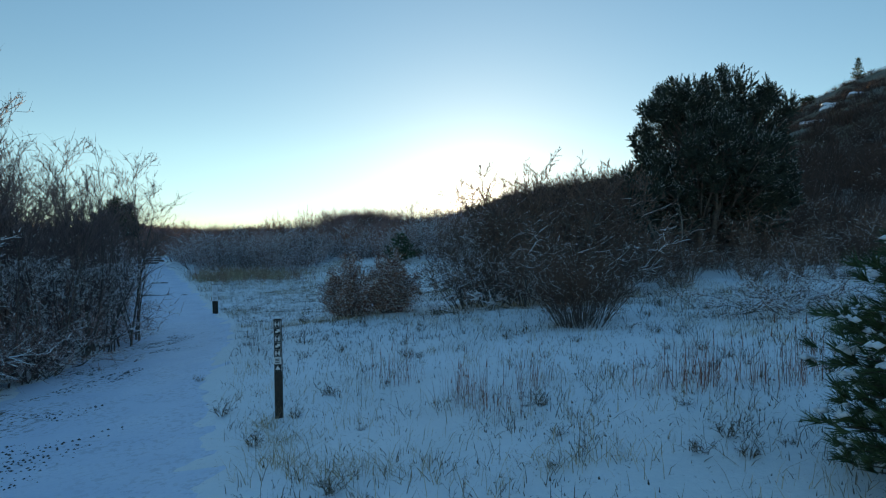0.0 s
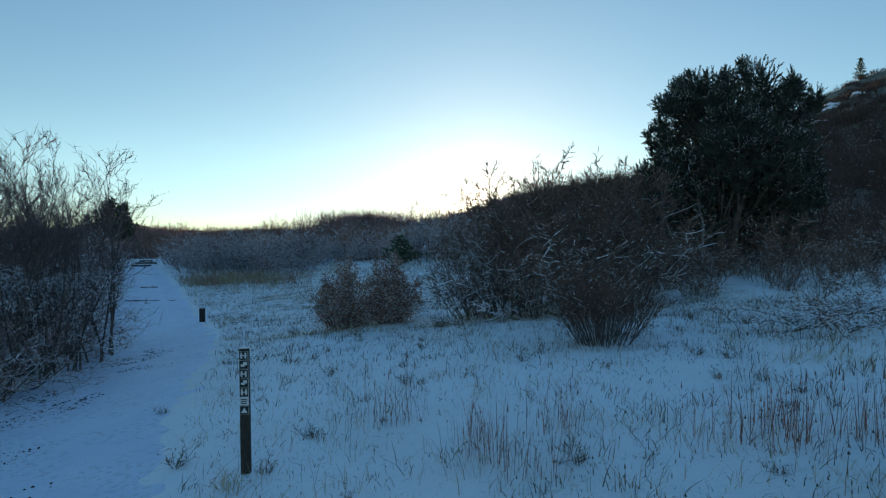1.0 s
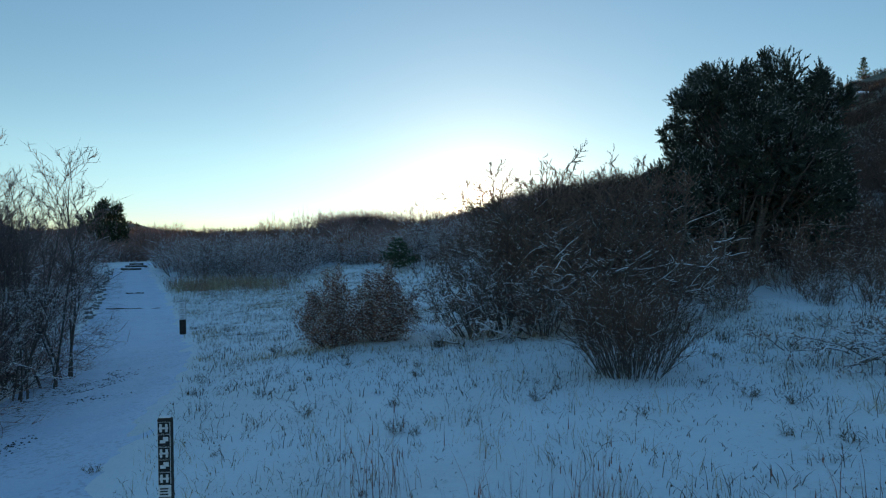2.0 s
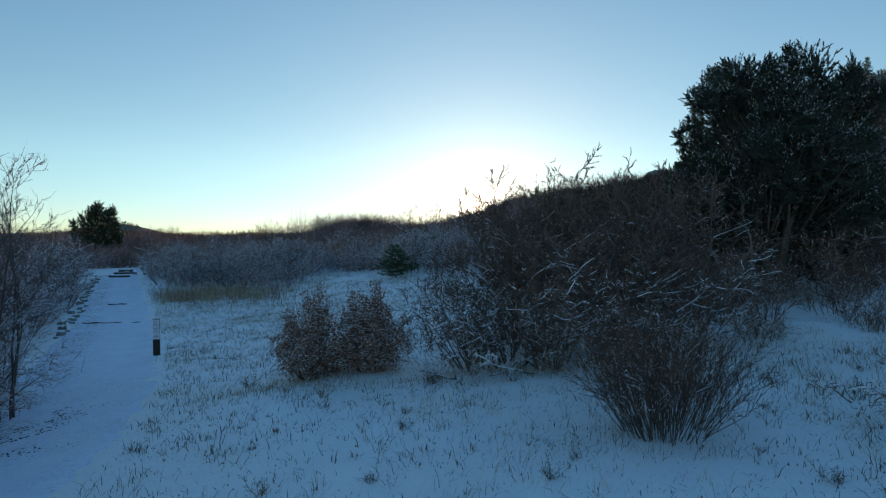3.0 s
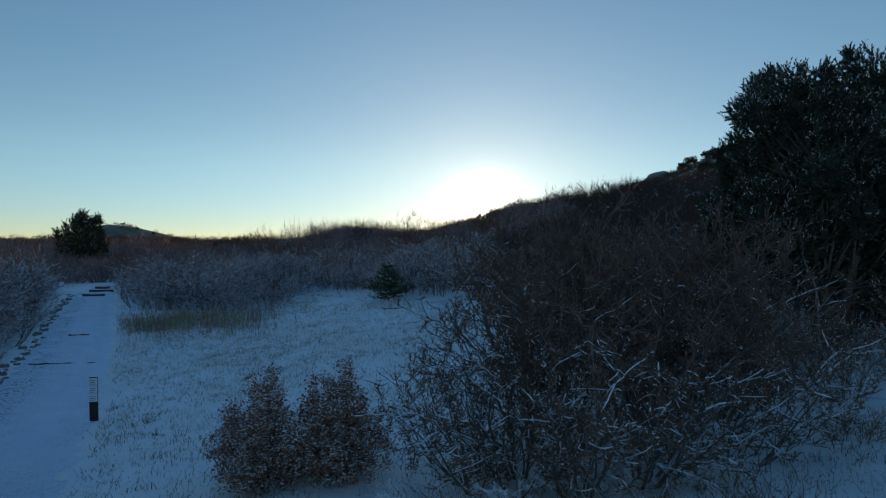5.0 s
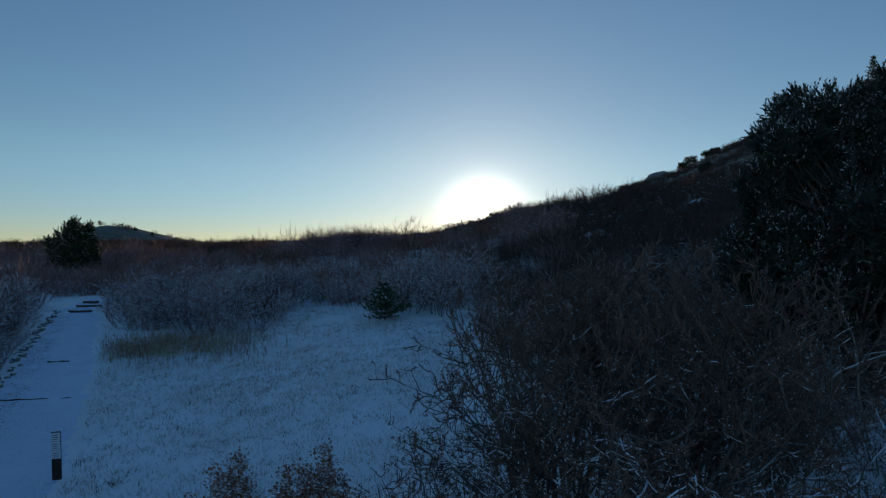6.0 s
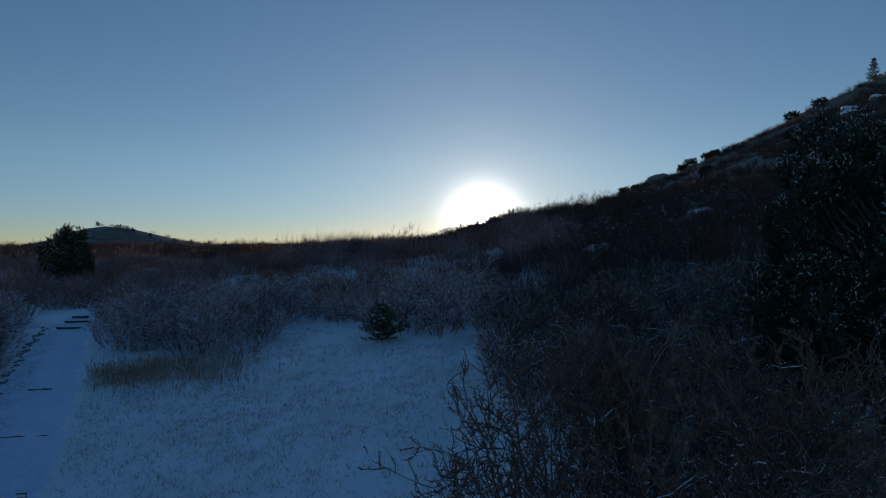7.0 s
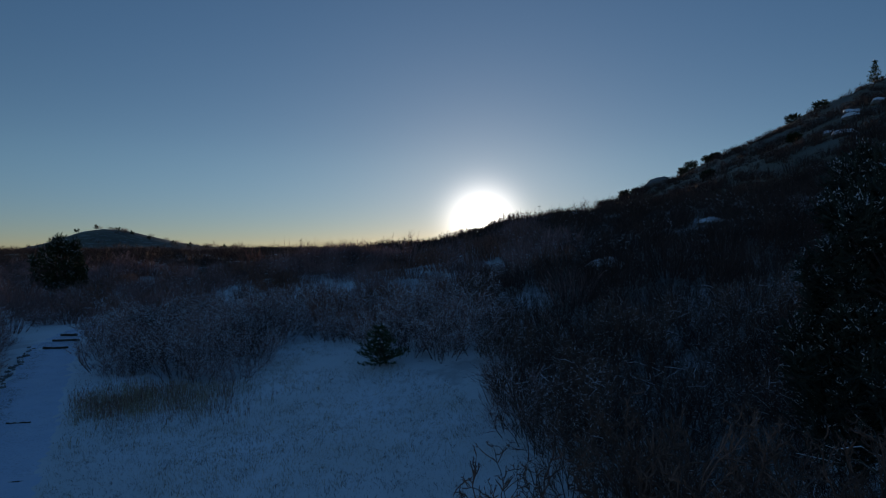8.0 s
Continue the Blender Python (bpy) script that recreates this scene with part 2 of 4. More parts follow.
def in_meadow(x, y):
    d = x - float(trail_mid(y))
    h = float(trail_half(y))
    if y < 9:
        return True
    if d < -h - 0.6:
        return False
    if d < h + 0.5:
        return y < 60
    if y < 19.5:
        return x < 9 + 0.2 * (12 - y)
    return x < 3.6 and y < meadow_top(x)


def build_ground():
    xs = steps_out(-15, 13, 0.28, 1.075, -2600, 2600)
    ys = steps_out(2.0, 34, 0.28, 1.065, -60, 3000)
    nx, ny = len(xs), len(ys)
    V = np.zeros((ny * nx, 3))
    cov = np.zeros(ny * nx, np.float32)
    i = 0
    for y in ys:
        for x in xs:
            V[i] = (x, y, ground(x, y))
            cov[i] = cover_at(x, y)
            i += 1
    a = (np.arange(ny - 1)[:, None] * nx + np.arange(nx - 1)[None]).ravel()
    F = np.stack([a, a + 1, a + nx + 1, a + nx], 1)
    me = smooth(mesh_from("ground", V, F, M_GROUND))
    me.attributes.new("cover", "FLOAT", "POINT").data.foreach_set("value", cov)
    ob = new("ground", me)
    tagged(ob, "snow-covered meadow and brushy hillside with dry grass showing through", "ground", kind="structure")


def build_trail():
    ys = np.arange(-8, 62, 0.2)
    us = np.linspace(-1.3, 1.3, 27)
    V, cov = [], []
    for y in ys:
        c, h = float(trail_mid(y)), float(trail_half(y))
        for u in us:
            x = c + u * h
            edge = max(0, abs(u) - 0.85 + 0.14 * noise.noise((x * 0.7, y * 0.7, 2)) + 0.16 * noise.noise((x * 3, y * 3, 5)))
            rut = -0.012 * math.exp(-((abs(u) - 0.5) / 0.14) ** 2)
            V.append((x, y, ground(x, y) + 0.035 + rut - 0.20 * edge + 0.02 * noise.noise((x * 2.5, y * 2.5, 4))))
            cov.append(math.exp(-((u + 0.6) / 0.28) ** 2) + 0.2)
    n = len(us)
    a = (np.arange(len(ys) - 1)[:, None] * n + np.arange(n - 1)[None]).ravel()
    me = smooth(mesh_from("trail", V, np.stack([a, a + 1, a + n + 1, a + n], 1), M_TRAIL))
    me.attributes.new("cover", "FLOAT", "POINT").data.foreach_set("value", np.array(cov, np.float32))
    tagged(new("trail", me), "snow-covered gravel footpath winding up through brush", "trail", kind="structure")


build_ground()
build_trail()


# ---- helpers for growing things ----
class Soup:
    """Vertices and triangles of one part."""

    def __init__(self):
        self.V, self.F = [], []

    def tube(self, pts, rad, n=3, tip=True):
        V, F = self.V, self.F
        last = None
        m = len(pts)
        for i in range(m):
            d = pts[min(i + 1, m - 1)] - pts[max(i - 1, 0)]
            if d.length < 1e-6:
                d = Vector((0, 0, 1))
            d.normalize()
            if i == m - 1 and tip:
                V.append(tuple(pts[i]))
                k = len(V) - 1
                for j in range(n):
                    F.append((last + j, last + (j + 1) % n, k))
                return
            u = d.orthogonal().normalized() if last is None else (u0 - d * u0.dot(d)).normalized()
            u0 = u
            w = d.cross(u)
            b = len(V)
            for j in range(n):
                a = 2 * math.pi * j / n
                V.append(tuple(pts[i] + (u * math.cos(a) + w * math.sin(a)) * rad[i]))
            if last is not None:
                for j in range(n):
                    j2 = (j + 1) % n
                    F.append((last + j, last + j2, b + j2))
                    F.append((last + j, b + j2, b + j))
            last = b

    def blob(self, c, r, rng, flat=0.7):
        """A small lump of snow."""
        b = len(self.V)
        for dx, dy, dz in ((1, 0, 0), (0.3, 0.95, 0), (-0.8, 0.6, 0), (-0.8, -0.6, 0), (0.3, -0.95, 0), (0, 0, 1), (0, 0, -0.6)):
            k = r * rng.uniform(0.7, 1.25)
            self.V.append((c[0] + dx * k, c[1] + dy * k, c[2] + dz * k * flat))
        for j in range(5):
            self.F.append((b + j, b + (j + 1) % 5, b + 5))
            self.F.append((b + (j + 1) % 5, b + j, b + 6))

    def leaf(self, c, d, up, size):
        """A leaf folded along its rib."""
        s = d.cross(up).normalized() * size * 0.32
        b = len(self.V)
        mid = c + d * size * 0.5 + up * size * 0.12
        for p in (c, mid + s, c + d * size, mid - s):
            self.V.append(tuple(p))
        self.F += [(b, b + 1, b + 2), (b, b + 2, b + 3)]

    def needles(self, c, d, k, length, width, rng, cone=1.0):
        """A tuft of needles about the direction d."""
        u = d.orthogonal().normalized()
        w = d.cross(u)
        for _ in range(k):
            a, s = rng.uniform(0, 6.283), rng.uniform(0.15, 1) * cone
            e = (d + (u * math.cos(a) + w * math.sin(a)) * s).normalized()
            f = e.cross(Vector((rng.uniform(-1, 1), rng.uniform(-1, 1), rng.uniform(-1, 1)))).normalized() * width
            q = c + d * rng.uniform(-0.25, 0.15) * length
            tip = q + e * length * rng.uniform(0.7, 1.1)
            b = len(self.V)
            self.V += [tuple(q - f), tuple(q + f), tuple(tip)]
            self.F.append((b, b + 1, b + 2))

    def mesh(self, name, mat, soft=False):
        if not self.F:
            return None
        me = mesh_from(name, self.V, self.F, mat)
        return smooth(me) if soft else me


def part(name, me, parent, label=""):
    ob = new(name, me)
    ob.parent = parent
    if label:
        tagged(ob, label)
    return ob


def rvec(rng):
    return Vector((rng.gauss(0, 1), rng.gauss(0, 1), rng.gauss(0, 1)))


def grow(rng, out, p, d, length, r, level, spec):
    """One branch and its side branches. out gets (level, points, radii)."""
    wob, lift, segs, kids, angle, shrink = spec["wob"], spec["lift"], spec["segs"], spec["kids"], spec["angle"], spec["shrink"]
    n = segs[min(level, len(segs) - 1)]
    pts, rad = [p.copy()], [r]
    d = d.normalized()
    for i in range(n):
        d = (d + rvec(rng) * wob * (1 + 0.3 * level) / n ** 0.5 + Vector((0, 0, lift / n))).normalized()
        p = p + d * length / n
        pts.append(p.copy())
        rad.append(max(r * (1 - 0.75 * (i + 1) / n), spec["rmin"]))
    out.append((level, pts, rad))
    if level >= len(kids):
        return
    k = kids[level]
    for j in range(k):
        t = rng.uniform(spec.get("from", 0.25), 1.0) * n if j else n * 0.97
        i = min(int(t), n - 1)
        q = pts[i].lerp(pts[i + 1], t - i)
        dd = (pts[i + 1] - pts[i]).normalized()
        side = dd.orthogonal().normalized()
        side = Matrix.Rotation(rng.uniform(0, 6.283), 3, dd) @ side
        a = radians(angle * rng.uniform(0.6, 1.35))
        nd = dd * math.cos(a) + side * math.sin(a)
        grow(rng, out, q, nd, length * shrink * rng.uniform(0.65, 1.2) * (1.15 - 0.4 * t / n), max(rad[i] * 0.65, spec["rmin"]), level + 1, spec)


def snow_on(rng, soup, out, chance, min_r, thick=1.0, thin=0.3, max_r=0.012):
    """Ridges of snow along the flatter stretches of some branches; thin: how much rarer it is on the finer twigs."""
    V, F = soup.V, soup.F
    for level, pts, rad in out:
        if rng.random() > (chance if level < 2 else chance * thin):
            continue
        last = None
        for i in range(len(pts)):
            d = pts[min(i + 1, len(pts) - 1)] - pts[max(i - 1, 0)]
            L = d.length
            if L < 1e-4 or abs(d.z) / L > 0.80 or rng.random() < 0.14:
                last = None
                continue
            r = min(max(rad[i] * 0.9, min_r), max_r) * thick * rng.uniform(0.6, 1.2)
            if i == 0 or i == len(pts) - 1:
                r *= 0.5
            side = Vector((d.y, -d.x, 0)).normalized() * r
            up = Vector((0, 0, r))
            k = len(V)
            V += [tuple(pts[i] + side), tuple(pts[i] + up * 1.4 + Vector((0, 0, 0.002))), tuple(pts[i] - side)]
            if last is not None:
                F += [(last, k, k + 1), (last, k + 1, last + 1), (last + 1, k + 1, k + 2), (last + 1, k + 2, last + 2)]
            last = k


def shrub_parts(rng, bases, spec, snow=0.5, snow_r=0.012, thick=1.0, leaves=0, leaf_size=0.06, stem_levels=1, snow_lumps=0, snow_top=99.0, thin=0.3, fuzz=0, fuzz_len=0.35, fuzz_w=0.007, flecks=0, fleck=0.1, max_r=0.012):
    out = []
    for p, d, length, r in bases:
        grow(rng, out, p, d, length, r, 0, spec)
    top = spec.get("top", 99.0)
    peak = max(q.z for level, pts, rad in out for q in pts)
    if peak > top:
        for level, pts, rad in out:
            for q in pts:
                q.z *= top / peak
    stems, twigs, sn, lf = [], Soup(), Soup(), Soup()
    for level, pts, rad in out:
        if level < stem_levels:
            if level == 0:
                stems.append(Soup())
            stems[-1].tube(pts, rad, 5 if level == 0 else 4)
        else:
            twigs.tube(pts, rad, 3)
    snow_on(rng, sn, [o for o in out if o[1][-1].z < snow_top], snow, snow_r, thick, thin, max_r)
    ends = [o for o in out if o[0] >= len(spec["kids"]) - 1]
    for _ in range(flecks):  # snow dusting the twigs
        level, pts, rad = rng.choice(ends)
        i = rng.randrange(len(pts) - 1)
        q = pts[i].lerp(pts[i + 1], rng.random())
        if q.z < snow_top:
            d = pts[i + 1] - pts[i]
            d = Vector((d.x, d.y, d.z * 0.6)) + rvec(rng) * 0.03
            sn.needles(q + Vector((0, 0, 0.006)), d.normalized(), 1, fleck * rng.uniform(0.5, 1.2), fleck * 0.10, rng, 0.3)
    for _ in range(fuzz):  # finest twigs
        level, pts, rad = rng.choice(ends)
        i = rng.randrange(len(pts) - 1)
        d = (pts[i + 1] - pts[i]).normalized() + rvec(rng) * 0.45 + Vector((0, 0, 0.25))
        twigs.needles(pts[i].lerp(pts[i + 1], rng.random()), d.normalized(), 1, fuzz_len * rng.uniform(0.5, 1.2), fuzz_w, rng, 0.3)
    if leaves and ends:
        for _ in range(leaves):
            level, pts, rad = rng.choice(ends)
            i = rng.randrange(len(pts) - 1)
            q = pts[i].lerp(pts[i + 1], rng.random())
            d = (rvec(rng) + (pts[i + 1] - pts[i]).normalized()).normalized()
            up = (rvec(rng) * 0.6 + Vector((0, 0, 1))).normalized()
            if abs(d.dot(up)) > 0.95:
                continue
            lf.leaf(q, d, up, leaf_size * rng.uniform(0.6, 1.3))
    if snow_lumps and ends:
        for _ in range(snow_lumps):
            level, pts, rad = rng.choice(ends)
            q = rng.choice(pts)
            sn.blob(q, rng.uniform(0.4, 1.0) * snow_r * 3.2, rng)
    return stems, twigs, sn, lf


def shrub(name, soups, mats, m, label, category="shrub", group=""):
    e = new(name)
    e.empty_display_size = 0.2
    tagged(e, label, category, group)
    for s in soups[0]:
        part("stem", s.mesh("stem", mats[0], True), e)
    for nm, s, mat in zip(("crown", "snow", "foliage"), soups[1:], mats[1:]):
        me = s.mesh(nm, mat)
        if me:
            lab = {"crown": "fine bare twigs", "snow": "snow lying along the branches", "foliage": "dry brown leaves still hanging"}[nm]
            tagged(part(nm, me, e, lab), kind="stuff")
    e.matrix_basis = m
    return e


def place(x, y, turn=0.0, scale=1.0, sink=0.03, sz=1.0, tilt=0.0):
    return pose(x, y, ground(x, y) - sink, tilt, 0, turn) @ Matrix.Diagonal((scale, scale, scale * sz, 1))


# ---- tall bare saplings beside the trail ----
SAP = dict(wob=0.20, lift=0.42, segs=[10, 5, 3, 1], kids=[18, 7, 3], angle=42, shrink=0.28, rmin=0.0042)


def saplings():
    rng = random.Random(11)
    protos = []
    for v in range(5):
        bases = []
        for s in range(3 + v % 3):
            a = rng.uniform(0, 6.283)
            p = Vector((0.35 * math.cos(a) * rng.random(), 0.35 * math.sin(a) * rng.random(), 0))
            bases.append((p, Vector((0.13 * rng.gauss(0, 1), 0.13 * rng.gauss(0, 1), 1)), rng.uniform(3.05, 4.2), rng.uniform(0.018, 0.030)))
        protos.append(shrub_parts(rng, bases, SAP, snow=0.5, snow_r=0.006, max_r=0.009, stem_levels=1, snow_top=2.3, thin=0.8, flecks=2400, fleck=0.08, fuzz=350, fuzz_len=0.28, fuzz_w=0.0045))
    lab = "tall bare multi-stemmed sapling with snow on its lower branches"
    spots, tries = [(-7.6, 11.8), (-7.7, 13.1), (-7.8, 14.2), (-8.0, 15.2), (-8.3, 16.4), (-8.5, 14.6), (-8.2, 12.6), (-8.9, 15.9)], 0
    while len(spots) < 50 and tries < 4000:
        tries += 1
        y = rng.uniform(8.6, 17.2)
        edge = float(trail_mid(y)) - float(trail_half(y))
        x = edge + 0.2 - abs(rng.gauss(0, 2.0)) if y > 11.5 else edge - 0.7 - abs(rng.gauss(0, 2.2))
        if x < -16 or any((x - a) ** 2 + (y - b) ** 2 < 0.2 for a, b in spots):
            continue
        spots.append((x, y))
    made = []
    for i, (x, y) in enumerate(spots):
        m = place(x, y, rng.uniform(0, 360), rng.uniform(0.88, 1.12))
        if i < 5:
            made.append(shrub("bare_sapling", protos[i], (M_BARK, M_DARKTWIG, M_SNOW, M_LEAF), m, lab, "sapling", "thicket beside the trail"))
        else:
            copy_thing(made[rng.randrange(5)], m)
    # low snowy brush at the foot of the thicket
    low = []
    spec = dict(wob=0.32, lift=0.12, segs=[4, 3, 1], kids=[6, 4], angle=45, shrink=0.5, rmin=0.004)
    n = 0
    while n < 72:
        y = rng.uniform(8.5, 19)
        edge = float(trail_mid(y)) - float(trail_half(y))
        x = edge - (0.1 if y > 11 else 0.6) - abs(rng.gauss(0, 2.0))
        if x < -15:
            continue
        m = place(x, y, rng.uniform(0, 360), rng.uniform(0.8, 1.25))
        if n < 3:
            bases = [(Vector((rng.gauss(0, 0.12), rng.gauss(0, 0.12), 0)), Vector((rng.gauss(0, 0.8), rng.gauss(0, 0.8), 1)), rng.uniform(0.7, 1.5), rng.uniform(0.008, 0.016)) for _ in range(10)]
            low.append(shrub("low_brush", shrub_parts(rng, bases, spec, snow=0.5, snow_r=0.006, max_r=0.009, thin=0.6, flecks=300, fleck=0.08, fuzz=350, fuzz_len=0.3, fuzz_w=0.004), (M_BARK, M_BRUSH, M_SNOW, M_LEAF), m, "low tangled brush laden with snow under the saplings", "brush", "underbrush of the thicket"))
        else:
            copy_thing(low[rng.randrange(3)], m)
        n += 1


saplings()


# ---- leafy oak bushes in the meadow ----
def oak_bush(rng, x, y, h, w, label):
    bases = []
    for _ in range(30):
        a = rng.uniform(0, 6.283)
        q = rng.random() ** 0.7
        s = 1.7 * q * w / h
        L = math.hypot(h * (1 - 0.6 * q), w * q)
        bases.append((Vector((0.3 * q * math.cos(a), 0.3 * q * math.sin(a), 0)), Vector((s * math.cos(a), s * math.sin(a), 1)), L * rng.uniform(0.72, 0.88), rng.uniform(0.009, 0.015)))
    spec = dict(wob=0.2, lift=0.03, segs=[6, 3, 2], kids=[9, 4], angle=55, shrink=0.22, rmin=0.003)
    spec["from"] = 0.08
    s = shrub_parts(rng, bases, spec, snow=0.35, snow_r=0.006, leaves=5500, leaf_size=0.048, flecks=2600, fleck=0.07)
    # leaves crowd round upright leaders of uneven height, with gaps between them
    leaders = []
    for i in range(30):
        a, q = rng.uniform(0, 6.283), (i / 30) ** 0.6
        tip = Vector((0.92 * w * q * math.cos(a), 0.92 * w * q * math.sin(a), h * (1 - 0.62 * q ** 1.7) * rng.uniform(0.80, 1.02)))
        leaders.append((Vector((tip.x * 0.5, tip.y * 0.5, 0.03)), tip))
    n = 0
    while n < 12500:
        root, tip = rng.choice(leaders)
        t = rng.random() ** 0.75
        loose = 0.05 + 0.15 * (1.0 - t ** 1.5)
        p = root.lerp(tip, t) + Vector((rng.gauss(0, loose), rng.gauss(0, loose), rng.gauss(0, 0.05)))
        if p.z < 0.03 or noise.noise(p * 5.0 + Vector((x, 0, 0))) < -0.10:
            continue
        d = (Vector((p.x, p.y, 0.3)).normalized() + rvec(rng) * 0.8).normalized()
        up = (rvec(rng) * 0.6 + Vector((0, 0, 1))).normalized()
        if abs(d.dot(up)) < 0.95:
            s[3].leaf(p, d, up, rng.uniform(0.03, 0.062))
            n += 1
            if rng.random() < 0.34:
                s[2].blob(p + Vector((0, 0, 0.012)), rng.uniform(0.009, 0.031), rng, 0.5)
    return shrub("oak_bush", s, (M_BARK, M_TWIG, M_SNOW, M_LEAF), place(x, y), label, "bush", "pair of oak bushes in the meadow")


rng_oak = random.Random(5)
oak_bush(rng_oak, -2.70, 17.75, 2.05, 1.05, "rounded oak bush holding snow-dusted brown leaves")
oak_bush(rng_oak, -1.48, 17.75, 2.0, 0.95, "upright oak bush holding snow-dusted brown leaves")


# ---- the large bare shrub clump and the fan shrub ----
def crooked_shrub(rng, x, y, h, lean, stems, label, spread=0.6, snow=0.4, kids=(10, 6, 3), r=(0.02, 0.045)):
    bases = []
    for _ in range(stems):
        a = rng.uniform(0, 6.283)
        q = rng.uniform(0.2, 1)
        bases.append((Vector((0.45 * math.cos(a) * q, 0.45 * math.sin(a) * q, 0)),
                      Vector((spread * q * math.cos(a) + lean[0], spread * q * math.sin(a) + lean[1], 1)), h * rng.uniform(0.6, 1.0), rng.uniform(*r)))
    spec = dict(wob=0.36 if h > 3 else 0.25, lift=0.42 if h > 3 else 0.2, segs=[12, 7, 4, 2], kids=list(kids), angle=52, shrink=0.36, rmin=0.008 if h > 3 else 0.006)
    spec["from"], spec["top"] = 0.12, 3.75 if h > 3 else 2.3
    s = shrub_parts(rng, bases, spec, snow=snow, snow_r=0.007, thick=1.0 if h > 3 else 1.4, thin=0.16 if h > 3 else 0.22, max_r=0.012 if h > 3 else 0.016, stem_levels=2, flecks=400, fleck=0.05, leaves=0 if h > 3 else 120, leaf_size=0.04, fuzz=600 if h > 3 else 1300, fuzz_len=0.26, fuzz_w=0.005 if h > 3 else 0.004)
    return shrub("oak_shrub", s, (M_OAKBARK, M_TWIG, M_SNOW, M_LEAF), place(x, y), label, "shrub", "large clump of bare oak")


def tall_oak(rng, x, y, h, stems):
    bases = []
    for i in range(stems):
        a = rng.uniform(0, 6.283)
        bases.append((Vector((0.35 * math.cos(a), 0.35 * math.sin(a), 0)), Vector((0.30 * math.cos(a), 0.30 * math.sin(a), 1)), h * rng.uniform(0.8, 1.0), rng.uniform(0.022, 0.038)))
    spec = dict(wob=0.34, lift=0.35, segs=[9, 5, 3, 1], kids=[17, 8, 4], angle=44, shrink=0.30, rmin=0.009)
    spec["from"], spec["top"] = 0.35, h + 0.6
    s = shrub_parts(rng, bases, spec, snow=0.35, snow_r=0.006, thin=0.2, max_r=0.014, stem_levels=1, snow_top=2.9, flecks=250, fleck=0.07)
    return shrub("oak_shrub", s, (M_BARK, M_TWIG, M_SNOW, M_LEAF), place(x, y), "tall bare oak with crooked twiggy top above the clump", "shrub", "large clump of bare oak")


def fallen_branch(rng, x, y, length, turn):
    spec = dict(wob=0.35, lift=0.02, segs=[7, 4, 2], kids=[7, 4], angle=42, shrink=0.38, rmin=0.005)
    s = shrub_parts(rng, [(Vector((0, 0, 0.04)), Vector((1, 0, 0.10)), length, 0.018)], spec, snow=1.0, snow_r=0.012, thick=1.5, thin=0.8, max_r=0.025, flecks=150, fleck=0.1)
    return shrub("fallen_branch", s, (M_BARK, M_TWIG, M_SNOW, M_LEAF), place(x, y, turn), "fallen snow-coated branch lying under the bare oaks", "branch", "fallen branches under the oaks")


def brush_pile(rng, x, y):
    spec = dict(wob=0.42, lift=-0.02, segs=[8, 4, 2], kids=[8, 5], angle=40, shrink=0.36, rmin=0.005)
    bases = []
    for _ in range(26):
        a = rng.uniform(0, 6.283)
        bases.append((Vector((rng.gauss(0, 0.5), rng.gauss(0, 0.35), 0.02)), Vector((math.cos(a), 0.7 * math.sin(a), rng.uniform(0.05, 0.32))), rng.uniform(0.7, 1.2), rng.uniform(0.007, 0.014)))
    s = shrub_parts(rng, bases, spec, snow=0.8, snow_r=0.008, thick=1.2, thin=0.5, max_r=0.02, flecks=500, fleck=0.1)
    return shrub("brush_pile", s, (M_BARK, M_TWIG, M_SNOW, M_LEAF), place(x, y), "low sprawling bare shrub weighed down by snow", "shrub")


def fan_shrub(rng, x, y, h, stems, spread, label, mats, snow=0.2):
    bases = []
    for _ in range(stems):
        a = rng.uniform(0, 6.283)
        q = rng.random() ** 0.6
        bases.append((Vector((0.5 * q * math.cos(a), 0.5 * q * math.sin(a), 0)), Vector((spread * q * math.cos(a), spread * q * math.sin(a), 1)), h * rng.uniform(0.6, 1.0), rng.uniform(0.0035, 0.007)))
    spec = dict(wob=0.22, lift=0.14, segs=[7, 4, 2], kids=[8, 4], angle=28, shrink=0.36, rmin=0.0026)
    s = shrub_parts(rng, bases, spec, snow=0.06, snow_r=0.005, max_r=0.007, snow_lumps=140, leaves=400, leaf_size=0.035, flecks=500, fleck=0.05)
    return shrub("fan_shrub", s, mats, place(x, y), label, "shrub")


def dead_tree(rng, x, y):
    spec = dict(wob=0.5, lift=0.15, segs=[9, 6, 3], kids=[5, 3], angle=50, shrink=0.42, rmin=0.005)
    spec["from"] = 0.4
    bases = [(Vector((0.3 * k, 0.1 * k, 0)), Vector((0.35 * k - 0.2, 0.1, 1)), 3.0 + 0.4 * k, 0.028) for k in (-1, 0, 1)]
    s = shrub_parts(rng, bases, spec, snow=0.35, snow_r=0.007, stem_levels=2, max_r=0.015)
    return shrub("dead_tree", s, (M_DEADWOOD, M_BARK, M_SNOW, M_LEAF), place(x, y), "small dead tree with grey crooked limbs before the pine", "dead tree")


